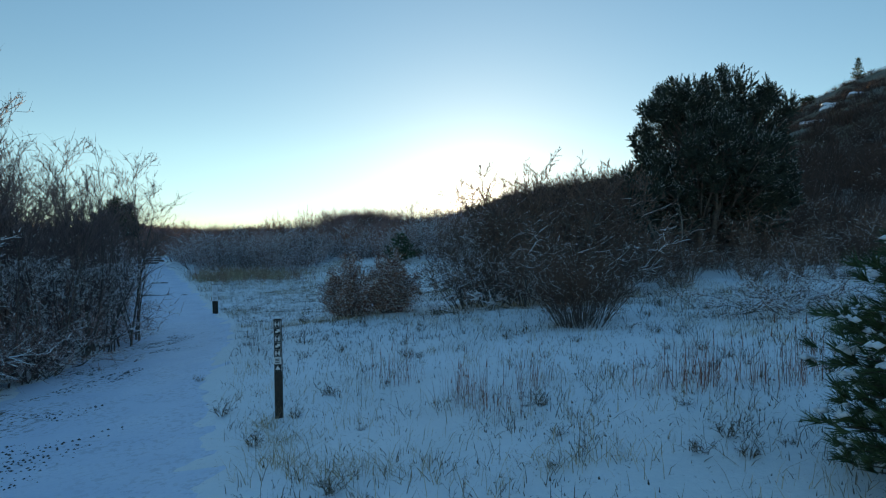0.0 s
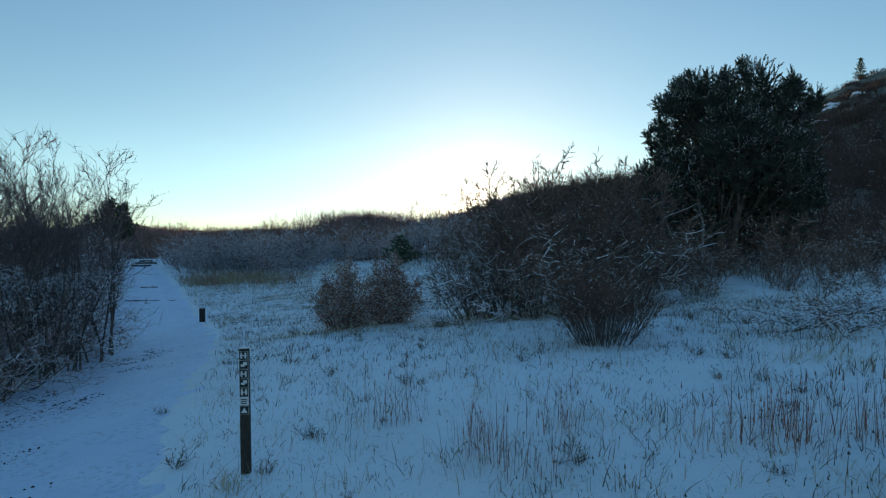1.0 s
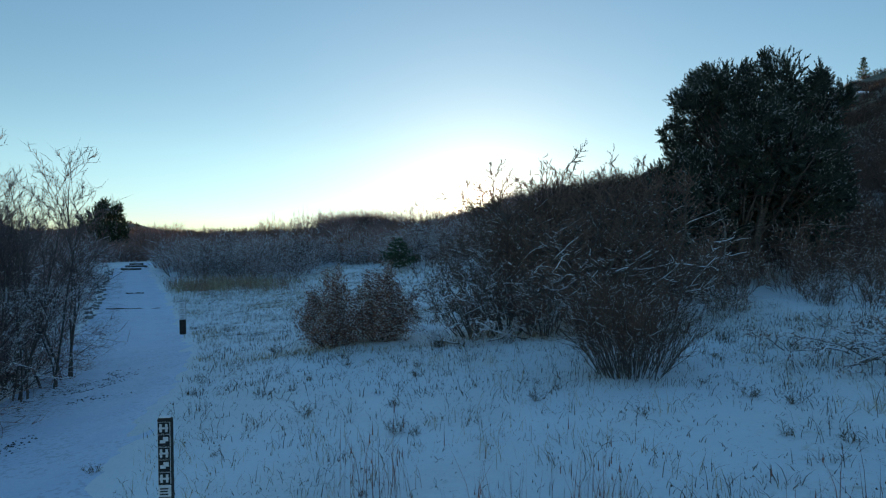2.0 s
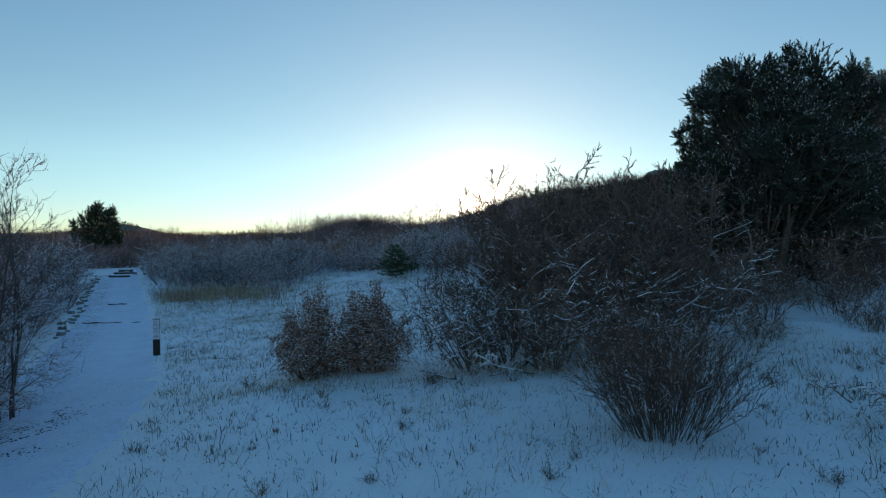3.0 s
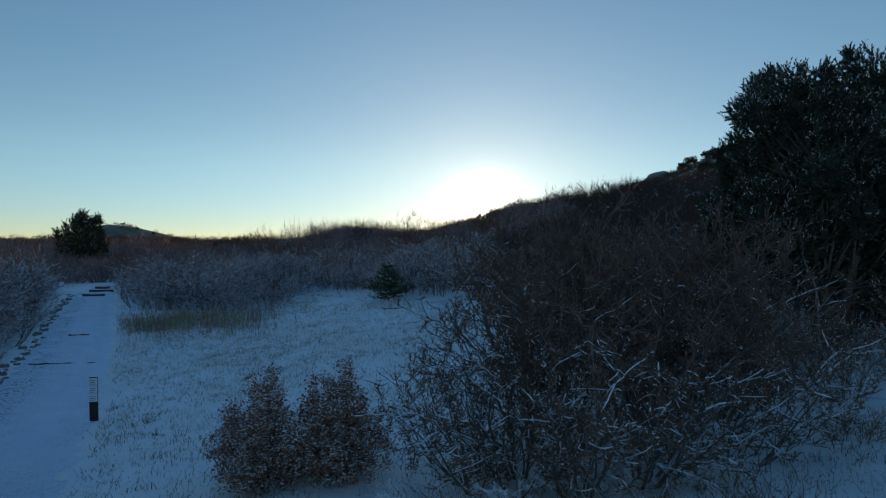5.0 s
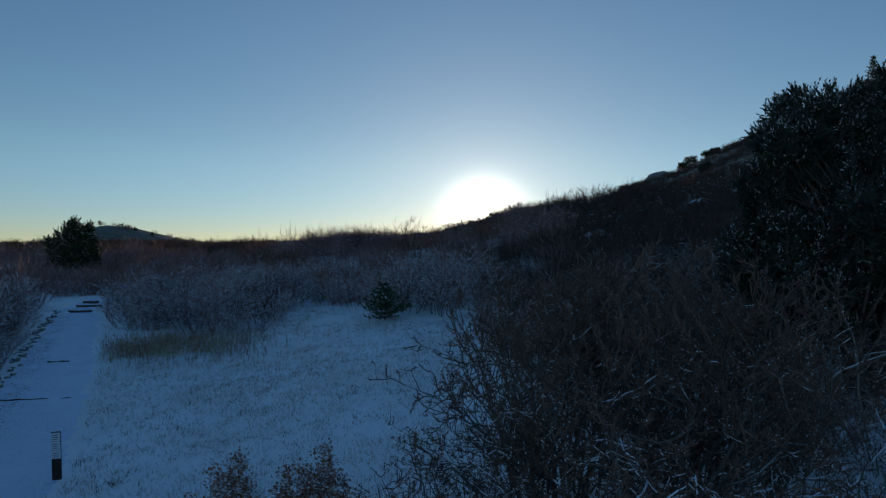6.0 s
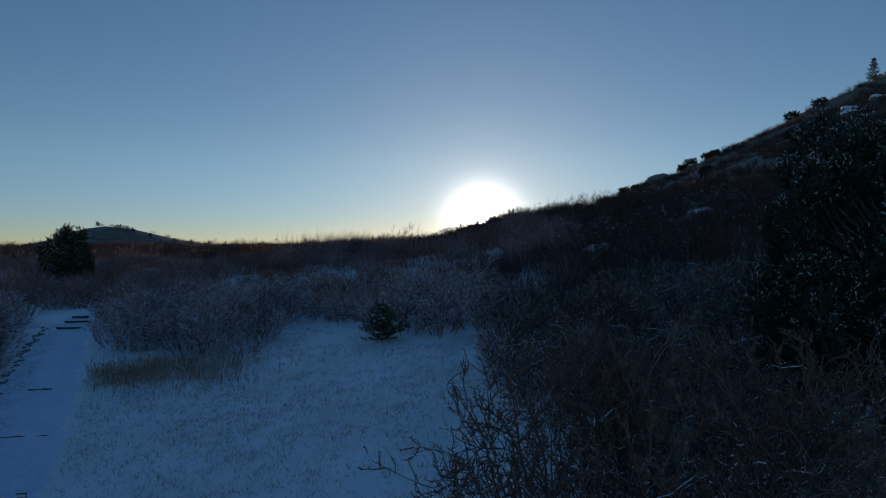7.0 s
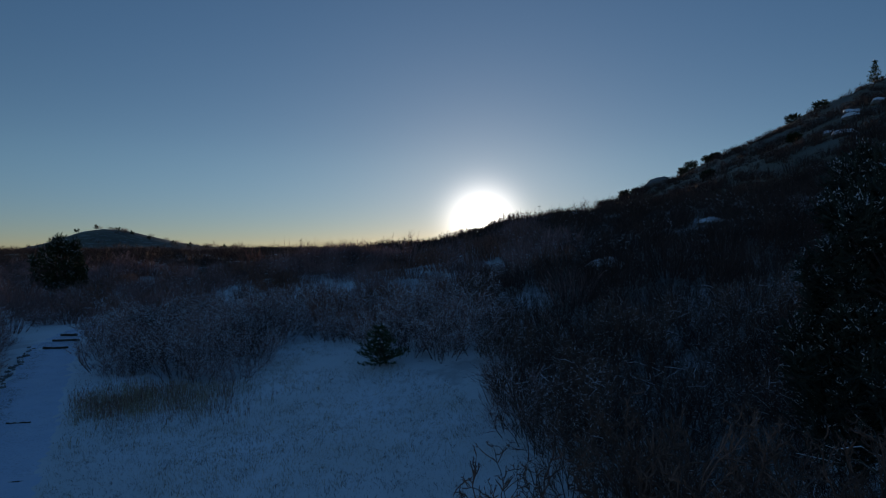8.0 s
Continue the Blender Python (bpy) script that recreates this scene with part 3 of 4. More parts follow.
rng_b = random.Random(21)
dead_tree(random.Random(8), 7.9, 20.4)
CLUMP = [(0.55, 16.9, 1.9, (-0.35, -0.3), 14, 0.9), (1.3, 16.8, 2.4, (-0.1, -0.4), 13, 0.9), (2.3, 18.0, 4.0, (-0.15, 0.0), 11, 0.5), (3.3, 17.6, 3.9, (0.05, -0.1), 11, 0.5), (4.1, 18.4, 4.1, (0.1, 0.1), 11, 0.5),
         (3.2, 16.5, 2.5, (0.3, -0.5), 10, 0.8), (1.7, 19.4, 3.3, (-0.2, 0.1), 8, 0.6), (5.2, 19.0, 3.2, (0.2, 0.0), 8, 0.7), (4.6, 17.0, 2.6, (0.3, -0.2), 9, 0.8), (2.2, 16.4, 2.2, (0.0, -0.5), 9, 0.9)]
for bx, by, bh, lean, st, sp in CLUMP:
    crooked_shrub(rng_b, bx, by, bh, lean, st, "crooked bare oak shrub with snow along its branches" if bh > 3 else "low spreading bare oak shrub with snow-lined branches", spread=sp, r=(0.02, 0.045) if bh > 3 else (0.012, 0.028), snow=0.18 if bh > 3 else 0.8)
for fx, fy, fl, ft in ((0.3, 16.0, 0.9, 160), (0.9, 15.9, 0.8, 20), (1.7, 15.8, 0.9, 200), (2.3, 15.7, 0.8, -15), (0.0, 16.5, 0.7, 120), (1.2, 15.7, 0.6, 80)):
    fallen_branch(rng_b, fx, fy, fl, ft)
rng_c = random.Random(64)
for tx, ty, th in ((1.75, 18.3, 3.8), (2.6, 18.7, 3.85), (3.5, 18.6, 3.9), (4.4, 19.2, 3.85)):
    tall_oak(rng_c, tx, ty, th, 7)
brush_pile(random.Random(17), 6.3, 11.4)
brush_pile(random.Random(23), 7.6, 12.6)
fan_shrub(rng_b, 2.78, 12.3, 1.38, 185, 0.74, "dense fan of thin bare reddish stems dotted with snow", (M_BARK, M_REDTWIG, M_SNOW, M_LEAF))


# ---- oak scrub on the slopes ----
def scrub_variants(rng, n, snow=0.5):
    res = []
    spec = dict(wob=0.30, lift=0.16, segs=[4, 2], kids=[14], angle=44, shrink=0.46, rmin=0.008)
    spec["from"] = 0.08
    for v in range(n):
        h = rng.uniform(1.9, 2.7)
        bases = []
        for _ in range(12):
            a, q = rng.uniform(0, 6.283), rng.random() ** 0.5
            bases.append((Vector((0.8 * q * math.cos(a), 0.8 * q * math.sin(a), 0)), Vector((0.7 * q * math.cos(a), 0.7 * q * math.sin(a), 1)), h * rng.uniform(0.65, 0.98) * (1 - 0.42 * q * q), rng.uniform(0.010, 0.019)))
        res.append(shrub_parts(rng, bases, spec, snow=snow, snow_r=0.008, thick=1.1, snow_top=2.4, fuzz=900, fuzz_len=0.40, fuzz_w=0.0078, max_r=0.010, flecks=int(1900 * snow), fleck=0.12))
    return res


def clear_of_trail(x, y, gap=0.7):
    return abs(x - float(trail_mid(y))) > float(trail_half(y)) + gap or y > 62


def oak_scrub():
    rng = random.Random(31)
    protos = scrub_variants(rng, 5, 0.9) + scrub_variants(rng, 4, 0.2)
    spots = []

    def try_spot(x, y, gap):
        if in_meadow(x, y) or (x + 2.9) ** 2 + (y - 41.0) ** 2 < 3 or not clear_of_trail(x, y, 0.9 if y < 44 else 1.9) or any((x - a) ** 2 + (y - b) ** 2 < gap * gap for a, b, _ in spots):
            return False
        return True

    while len(spots) < 70:
        y = rng.uniform(19.5, 52)
        x = float(trail_mid(y)) - float(trail_half(y)) - rng.uniform(1.7, 6.5)
        if not any((x - a) ** 2 + (y - b) ** 2 < 0.9 for a, b, _ in spots):
            spots.append((x, y, rng.uniform(0.95, 1.4) * (0.75 if x > trail_mid(y) - trail_half(y) - 2.6 else 1)))
    # along the far edge of the meadow and the trail, then behind it
    for zone, count, gap in (((-36, -9, 30, 62), 40, 1.35), ((-24, 4, 40, 58), 75, 1.35), ((2.5, 20, 19.5, 40), 120, 1.1)):
        k = tries = 0
        while k < count and tries < 6000:
            tries += 1
            x, y = rng.uniform(zone[0], zone[1]), rng.uniform(zone[2], zone[3])
            if abs(x) > 0.78 * y or not try_spot(x, y, gap):
                continue
            s = rng.uniform(0.75, 1.2)
            if x < trail_mid(y) and y < 45:
                s *= 0.85
            if float(abs(x - trail_mid(y))) < float(trail_half(y)) + 2.0:
                s *= 0.7
            if x > 3 and y < 26:
                s *= 0.85
            spots.append((x, y, s))
            k += 1
    while len(spots) < 312:
        x, y = rng.uniform(5.5, 11.5), rng.uniform(15.2, 20.0)
        if not any((x - a) ** 2 + (y - b) ** 2 < 1.0 for a, b, _ in spots):
            spots.append((x, y, rng.uniform(0.28, 0.5) if y < 17.5 else rng.uniform(0.5, 0.8)))
    spots += [(-16.6, 43.0, 0.62), (-15.5, 43.5, 0.55)]
    snowy, dark = [], []
    for x, y, s in spots:
        m = place(x, y, rng.uniform(0, 360), s, sz=rng.uniform(0.85, 1.1))
        # right of x=3 darker twigs paint in the shade of the slope
        made, pool, lab = (dark, protos[5:], "bare scrub oak with the slope's shade put into its twig colour") if x > 3 else (snowy, protos[:5], "bare scrub oak with snow on its lower twigs")
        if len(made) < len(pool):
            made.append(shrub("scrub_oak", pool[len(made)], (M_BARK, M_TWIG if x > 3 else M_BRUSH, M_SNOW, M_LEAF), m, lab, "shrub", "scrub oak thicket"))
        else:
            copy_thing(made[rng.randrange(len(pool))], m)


oak_scrub()


def clump(rng, n, h, w, thick, fork=2):
    """Light clump of bare twigs as arrays, for the distant brush."""
    V, F = [], []

    def spike(p, d, length, r):
        u = d.orthogonal().normalized() * r
        w2 = d.cross(u).normalized() * r
        b = len(V)
        for q in (p + u, p - u * 0.5 + w2 * 0.87, p - u * 0.5 - w2 * 0.87, p + d * length):
            V.append(tuple(q))
        F.extend([(b, b + 1, b + 3), (b + 1, b + 2, b + 3), (b + 2, b, b + 3)])

    for _ in range(n):
        a, q = rng.uniform(0, 6.283), rng.random() ** 0.5
        p = Vector((0.6 * w * q * math.cos(a), 0.6 * w * q * math.sin(a), 0))
        d = Vector((0.55 * q * math.cos(a) + rng.gauss(0, 0.15), 0.55 * q * math.sin(a) + rng.gauss(0, 0.15), 1)).normalized()
        L = h * rng.uniform(0.65, 1.0) * (1 - 0.45 * q * q)
        spike(p, d, L, thick)
        for _ in range(fork):
            e = (d + rvec(rng) * 0.42).normalized()
            spike(p + d * L * rng.uniform(0.3, 0.85), e, L * rng.uniform(0.22, 0.42), thick * 0.6)
    for _ in range(n * 3):
        a, q = rng.uniform(0, 6.283), rng.random() ** 0.5
        z = rng.random() ** 0.8
        p = Vector((0.9 * w * q * math.cos(a), 0.9 * w * q * math.sin(a), h * 0.8 * z * (1 - 0.4 * q)))
        d = Vector((0.8 * q * math.cos(a), 0.8 * q * math.sin(a), 0.8)) + rvec(rng) * 0.4
        e = d.orthogonal().normalized() * thick * 0.6
        b = len(V)
        V.extend([tuple(p + e), tuple(p - e), tuple(p + d.normalized() * h * rng.uniform(0.12, 0.25))])
        F.append((b, b + 1, b + 2))
    return np.array(V), np.array(F)


def scatter(name, templates, spots, mat, label, category, rng):
    """Many copies of the clumps joined in one mesh."""
    VV, FF, base = [], [], 0
    for x, y, s in spots:
        V, F = templates[rng.randrange(len(templates))]
        a = rng.uniform(0, 6.283)
        c, n = math.cos(a) * s, math.sin(a) * s
        P = np.stack([V[:, 0] * c - V[:, 1] * n + x, V[:, 0] * n + V[:, 1] * c + y, V[:, 2] * s * rng.uniform(0.8, 1.2) + ground(x, y) - 0.05], 1)
        VV.append(P)
        FF.append(F + base)
        base += len(V)
    return tagged(new(name, mesh_from(name, np.concatenate(VV), np.concatenate(FF), mat)), label, category, kind="stuff")


def lump_template(rng, n, h, w, r):
    """Snow caught in a distant clump."""
    s = Soup()
    for _ in range(n):
        a, q = rng.uniform(0, 6.283), rng.random() ** 0.5
        p = Vector((w * q * math.cos(a), w * q * math.sin(a), h * rng.uniform(0.1, 0.8)))
        d = Vector((rng.gauss(0, 1), rng.gauss(0, 1), rng.gauss(0, 0.35))).normalized()
        s.tube([p, p + d * r * 10], [r, r * 0.4], 3)
    return np.array(s.V), np.array(s.F)


def slope_thicket():
    rng = random.Random(43)
    tem = [clump(rng, 34, 2.3, 1.4, 0.013, 3) for _ in range(5)]
    snow = [lump_template(rng, 8, 1.9, 1.3, 0.010) for _ in range(3)]
    spots = []
    while len(spots) < 620:
        x, y = rng.uniform(2.5, 42), rng.uniform(20, 60)
        if in_meadow(x, y) or x > 0.8 * y:
            continue
        spots.append((x, y, rng.uniform(0.6, 1.25) * (0.7 if y < 24 else 1)))
    # the slope's shade is painted in through the darkened brush colour
    scatter("slope_thicket", tem, spots, M_SHADEBRUSH, "tangled undergrowth covering the lower slope, its colour darkened for shade", "brush", rng)
    scatter("snow_in_thicket", snow, spots[::2], M_SNOW, "snow caught on twigs of the undergrowth", "snow", rng)


slope_thicket()


def distant_brush():
    rng = random.Random(41)
    tem = [clump(rng, 34, 2.5, 1.6, 0.026, 3) for _ in range(5)]
    snow = [lump_template(rng, 36, 1.5, 1.5, 0.020) for _ in range(3)]
    spots = []
    while len(spots) < 1350:
        y = rng.uniform(46, 118)
        x = rng.uniform(-0.80, 0.80) * y
        if in_meadow(x, y) or not clear_of_trail(x, y, 1.9) or (y < 60 and -36 < x < 24 and rng.random() < 0.65):
            continue
        if abs(x + 13 - (y - 55) * 0.25) < 0.9 and y < 75:  # side path through the brush
            continue
        n = noise.noise((x * 0.08, y * 0.08, 9.0))
        if n < -0.35 and rng.random() < 0.6:
            continue
        spots.append((x, y, rng.uniform(0.65, 1.25) * (1 + 0.85 * noise.noise((x * 0.17, y * 0.17, 6.0)))))
    for _ in range(60):
        spots.append((rng.gauss(-13, 3.2), rng.gauss(90, 1.5), rng.uniform(1.35, 2.0)))
    # same clumps, but right of this line shade is in the colour
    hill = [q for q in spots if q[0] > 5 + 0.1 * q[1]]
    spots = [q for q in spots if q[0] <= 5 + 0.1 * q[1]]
    scatter("shaded_brush", tem, hill, M_SHADEBRUSH, "bare brush on the hillside, its colour darkened for shade", "brush", rng)
    scatter("snow_on_shaded_brush", snow, [q for q in hill if noise.noise((q[0] * 0.12, q[1] * 0.12, 12.0)) > 0.15], M_SNOW, "snow dusting a few bushes of the hillside", "snow", rng)
    russet = [q for q in spots if noise.noise((q[0] * 0.09, q[1] * 0.09, 31.0)) + rng.gauss(0, 0.1) > 0.12]
    mauve = [q for q in spots if q not in russet]
    scatter("distant_brush", tem, mauve, M_BRUSH, "dense brown bare oak brush covering the rising ground", "brush", rng)
    scatter("russet_brush", tem, russet, M_REDBRUSH, "rusty brown brush among the paler oak brush", "brush", rng)
    scatter("snow_on_distant_brush", snow, [q for q in mauve if noise.noise((q[0] * 0.2, q[1] * 0.2, 12.0)) > -0.18], M_SNOW, "snow caught in the twigs of the distant brush", "snow", rng)
    far = [clump(rng, 15, 2.4, 2.2, 0.085, 1) for _ in range(4)]
    spots = []
    while len(spots) < 3400:
        y = 112 + 160 * rng.random() ** 0.9
        x = rng.uniform(-0.75, 0.82) * y
        if noise.noise((x * 0.05, y * 0.05, 2.0)) < -0.12 and rng.random() < 0.85:
            continue
        spots.append((x, y, rng.uniform(0.55, 1.2) * (1 + 0.6 * noise.noise((x * 0.11, y * 0.11, 8.0)))))
    for _ in range(160):  # taller oaks along the crest
        y = rng.uniform(150, 245)
        spots.append((rng.uniform(-0.10, 0.22) * y, y, rng.uniform(1.2, 1.75)))
    scatter("hillside_brush", far, spots, M_SHADEBRUSH, "low brown brush on the far hillside", "brush", rng)
    edge = [clump(rng, 14, 4.0, 4.5, 0.16, 1) for _ in range(3)]
    spots = []
    while len(spots) < 900:
        y = rng.uniform(270, 900)
        x = rng.uniform(-0.75, 0.35) * y
        if noise.noise((x * 0.02, y * 0.02, 5.0)) < 0.0:
            continue
        spots.append((x, y, rng.uniform(0.7, 1.4)))
    scatter("far_woods", edge, spots, M_TWIG, "far-off bare woods on low hills", "woods", rng)


distant_brush()


# ---- evergreens ----
def lobed_tree(name, rng, x, y, h_trunk, r_trunk, lobes, tufts, needle, mat, label, category, trunks=1, k=12, bare=0, snow=0, spray=1.1):
    """An evergreen with a rounded, many-headed crown: lobes are (dx, dy, z, rx, rz)."""
    e = new(name)
    tagged(e, label, category)
    z0 = ground(x, y)
    out = []
    for t in range(trunks):
        a = 6.283 * t / max(trunks, 1) + rng.random()
        p = Vector((0.35 * (trunks > 1) * math.cos(a), 0.35 * (trunks > 1) * math.sin(a), -0.1))
        pts, rad = [p], [r_trunk]
        for i in range(1, 9):
            p = p + Vector((rng.gauss(0, 0.10) + 0.10 * (trunks > 1) * math.cos(a), rng.gauss(0, 0.1) + 0.10 * (trunks > 1) * math.sin(a), h_trunk / 8))
            pts.append(p.copy())
            rad.append(r_trunk * (1 - 0.85 * i / 8))
        s = Soup()
        s.tube(pts, rad, 8)
        part("trunk", s.mesh("trunk", M_BARK, True), e)
        out.append(pts)
    crown, sn, limbs = Soup(), Soup(), Soup()
    weight = [l[3] * l[4] + 0.12 for l in lobes]
    for dx, dy, z, rx, rz in lobes:
        pts = min(out, key=lambda q: abs(q[4].x - dx))
        for _ in range(5):
            i = rng.randrange(2, 7)
            tgt = Vector((dx + rng.gauss(0, rx * 0.5), dy + rng.gauss(0, rx * 0.5), z + rng.gauss(0, rz * 0.4)))
            a = pts[i]
            mid = a.lerp(tgt, 0.5) + Vector((rng.gauss(0, 0.15), rng.gauss(0, 0.15), -0.15))
            limbs.tube([a, mid, tgt], [0.05, 0.035, 0.012], 4)
    for _ in range(tufts // 4):
        dx, dy, z, rx, rz = rng.choices(lobes, weight)[0]
        n = rvec(rng).normalized()
        q = rng.uniform(0.15, 1.0) ** 0.5 * (1 + 0.18 * noise.noise((n.x * 2.5 + dx, n.y * 2.5, n.z * 2.5 + z)))
        c = Vector((dx + n.x * rx * q, dy + n.y * rx * q, z + n.z * rz * q))
        d = (n * 0.9 + Vector((0, 0, 0.5)) + rvec(rng) * 0.4).normalized()
        long = needle[0] * spray * rng.uniform(0.6, 1.3)
        white = snow and n.z > -0.3 and rng.random() < snow * (0.5 + 1.4 * max(0, noise.noise((c.x * 1.3, c.y * 1.3, c.z * 1.6)) + 0.25))
        for j in range(4):  # one upswept spray of four tufts, thinner towards its tip
            at = c + d * long * (j / 3 - 0.4)
            crown.needles(at, d, k, needle[0] * rng.uniform(0.8, 1.2) * (1.0 - 0.15 * j), needle[1], rng, 0.85 - 0.13 * j)
            if white:
                for _ in range(2):
                    sn.needles(at + Vector((rng.gauss(0, 0.3), rng.gauss(0, 0.3), rng.uniform(0.1, 0.5))) * needle[0], (d + rvec(rng) * 0.5).normalized(), 1, needle[0] * rng.uniform(0.3, 0.6), needle[0] * 0.07, rng, 0.5)
    for _ in range(bare):
        pts = rng.choice(out)
        i = rng.randrange(1, 4)
        a = rng.uniform(0, 6.283)
        p0 = pts[i] + Vector((0, 0, rng.uniform(-0.3, 0.3)))
        L = rng.uniform(0.8, 2.4)
        q1 = p0 + Vector((math.cos(a) * L * 0.5, math.sin(a) * L * 0.5, rng.uniform(-0.1, 0.25)))
        q2 = q1 + Vector((math.cos(a + 0.3) * L * 0.5, math.sin(a + 0.3) * L * 0.5, rng.uniform(-0.35, 0.2)))
        s = Soup()
        s.tube([p0, q1, q2], [0.03, 0.02, 0.006], 5)
        part("dead_limb", s.mesh("dead_limb", M_BARK, True), e)
    if limbs.F:
        tagged(part("limb", limbs.mesh("limb", M_BARK, True), e), kind="stuff")
    tagged(part("crown", crown.mesh("crown", mat), e, "dense dark green needle sprays"), kind="stuff")
    if sn.F:
        tagged(part("snow", sn.mesh("snow", M_SNOW), e, "clumps of snow on the sprays"), kind="stuff")
    e.matrix_basis = pose(x, y, z0)
    return e


def conifer(name, rng, x, y, h, w, tiers, needle, mat, label, snow=0.2, k=10, per=9, skirt=0.05, cap=0.0):
    """A pointed conifer: whorls of boughs carrying needle tufts."""
    e = new(name)
    tagged(e, label, "conifer")
    s = Soup()
    s.tube([Vector((0, 0, -0.1)), Vector((0.02, 0, h * 0.5)), Vector((0, 0.01, h))], [0.022 * h, 0.014 * h, 0.004 * h], 7)
    part("trunk", s.mesh("trunk", M_BARK, True), e)
    crown, sn, boughs = Soup(), Soup(), Soup()
    for t in range(tiers):
        f = (t + 0.5 * rng.random()) / tiers
        z = h * (skirt + (1 - skirt) * f)
        reach = w * (1 - f) ** 0.8 * rng.uniform(0.8, 1.15) + 0.05 * w
        if cap:
            reach = min(cap, w * (1 - f ** 1.8) ** 0.8) * rng.uniform(0.9, 1.08)
        for b in range(per):
            a = 6.283 * b / per + rng.uniform(-0.4, 0.4) + t
            L = reach * (rng.uniform(0.75, 1.05) if cap else rng.uniform(0.7, 1.15))
            tip = Vector((L * math.cos(a), L * math.sin(a), z + L * (rng.uniform(-0.15, 0.18) if cap else rng.uniform(0.05, 0.45))))
            root = Vector((0, 0, z))
            boughs.tube([root, root.lerp(tip, 0.5) + Vector((0, 0, -0.03 * h * rng.random())), tip], [0.010 * h ** 0.5, 0.007 * h ** 0.5, 0.003], 3)
            n = max(2, int(L / (needle[0] * (0.8 if cap else 0.55))))
            for j in range(n):
                c = root.lerp(tip, (j + 0.8) / n) + rvec(rng) * needle[0] * 0.12
                d = ((tip - root).normalized() + Vector((0, 0, 0.5)) + rvec(rng) * 0.35).normalized()
                crown.needles(c, d, k, needle[0] * rng.uniform(0.7, 1.2), needle[1], rng, 0.95)
                if rng.random() < snow:
                    for _ in range(4 if cap else 1):
                        sn.blob(c + (Vector((rng.gauss(0, 0.16), rng.gauss(0, 0.16), rng.uniform(0.1, 0.35))) + d * 0.45) * needle[0], needle[0] * rng.uniform(0.08, 0.32), rng, 0.75)
    tagged(part("bough", boughs.mesh("bough", M_BARK), e), kind="stuff")
    tagged(part("crown", crown.mesh("crown", mat), e, "long green needles in tufts"), kind="stuff")
    if sn.F:
        tagged(part("snow", sn.mesh("snow", M_SNOW, True), e, "clumps of fresh snow on the needles"), kind="stuff")
    e.matrix_basis = pose(x, y, ground(x, y))
    return e


rng_t = random.Random(51)
gz = ground(10.2, 23.5)
BIG = [(dx, dy, z - 0.60, rx, rz) for dx, dy, z, rx, rz in [(-1.85, 0, 5.9, 0.7, 0.8), (-2.05, 0.3, 4.7, 0.7, 0.95), (-1.1, 0.2, 6.85, 0.95, 0.95), (0.85, -0.2, 7.0, 1.1, 1.05), (2.3, 0.1, 6.3, 0.9, 0.9),
       (0, 0, 5.2, 2.2, 1.6), (2.5, 0.3, 4.7, 1.0, 1.1), (-1.3, -0.4, 3.6, 1.5, 1.2), (1.4, -0.3, 3.4, 1.6, 1.3), (0, 0.8, 6.6, 1.6, 1.3), (-0.2, 0.6, 3.2, 1.8, 1.3), (0.2, -1.1, 4.6, 1.6, 1.4), (-1.5, 0, 2.4, 1.3, 1.1), (1.6, 0, 2.3, 1.4, 1.1), (-2.2, 0, 3.6, 0.85, 0.95), (2.2, 0.1, 3.5, 0.9, 0.9), (0, 0.3, 6.3, 1.6, 1.0), (-2.3, 0.1, 2.5, 0.8, 0.9)]]
for _ in range(140):
    dx, dy, z, rx, rz = rng_t.choice(BIG[:18])
    n = rvec(rng_t).normalized()
    if z + n.z * rz > 2.2:
        BIG.append((dx + n.x * rx * 1.03, dy + n.y * rx * 1.03, z + n.z * rz * 1.03, rng_t.uniform(0.2, 0.4), rng_t.uniform(0.3, 0.6)))
lobed_tree("pine_tree", rng_t, 10.2, 23.5, 5.4, 0.16, BIG, 66000, (0.15, 0.014), M_PINE, "huge dark rounded pine dusted with snow, bare limbs below", "pine tree", trunks=4, k=8, bare=26, snow=0.34, spray=1.7)
JUN = [(0, 0, 3.2, 1.9, 2.0), (-1.4, 0, 4.5, 1.0, 1.0), (1.2, 0.2, 4.8, 1.0, 1.0), (0.2, 0, 5.5, 0.6, 0.7), (2.2, 0, 3.0, 0.9, 1.4), (-2.2, 0, 3.0, 0.9, 1.4), (1.8, 0, 5.3, 0.4, 0.6), (-0.8, 0, 5.5, 0.4, 0.6), (2.9, 0, 2.4, 0.6, 0.8), (0, 0, 1.2, 1.9, 1.0), (1.7, 0, 1.3, 1.2, 0.9), (-1.7, 0, 1.3, 1.2, 0.9)]
for _ in range(42):
    dx, dy, z, rx, rz = rng_t.choice(JUN[:12])
    n = rvec(rng_t).normalized()
    JUN.append((dx + n.x * rx * 1.05, dy + n.y * rx * 1.05, max(z + n.z * rz * 1.05, 0.8), rng_t.uniform(0.2, 0.45), rng_t.uniform(0.35, 0.75)))
lobed_tree("juniper", rng_t, -45, 84, 3.2, 0.16, JUN, 5200, (0.36, 0.045), M_JUNIPER,
           "dark rounded juniper standing above the brush with a snowy flank", "juniper", trunks=2, k=9, snow=0.4, spray=1.8)
conifer("young_pine", rng_t, 3.30, 3.60, 1.95, 1.2, 20, (0.14, 0.0048), M_NEEDLE, "young green pine with snow clumps on long needles", snow=0.22, k=30, per=20, cap=0.95)
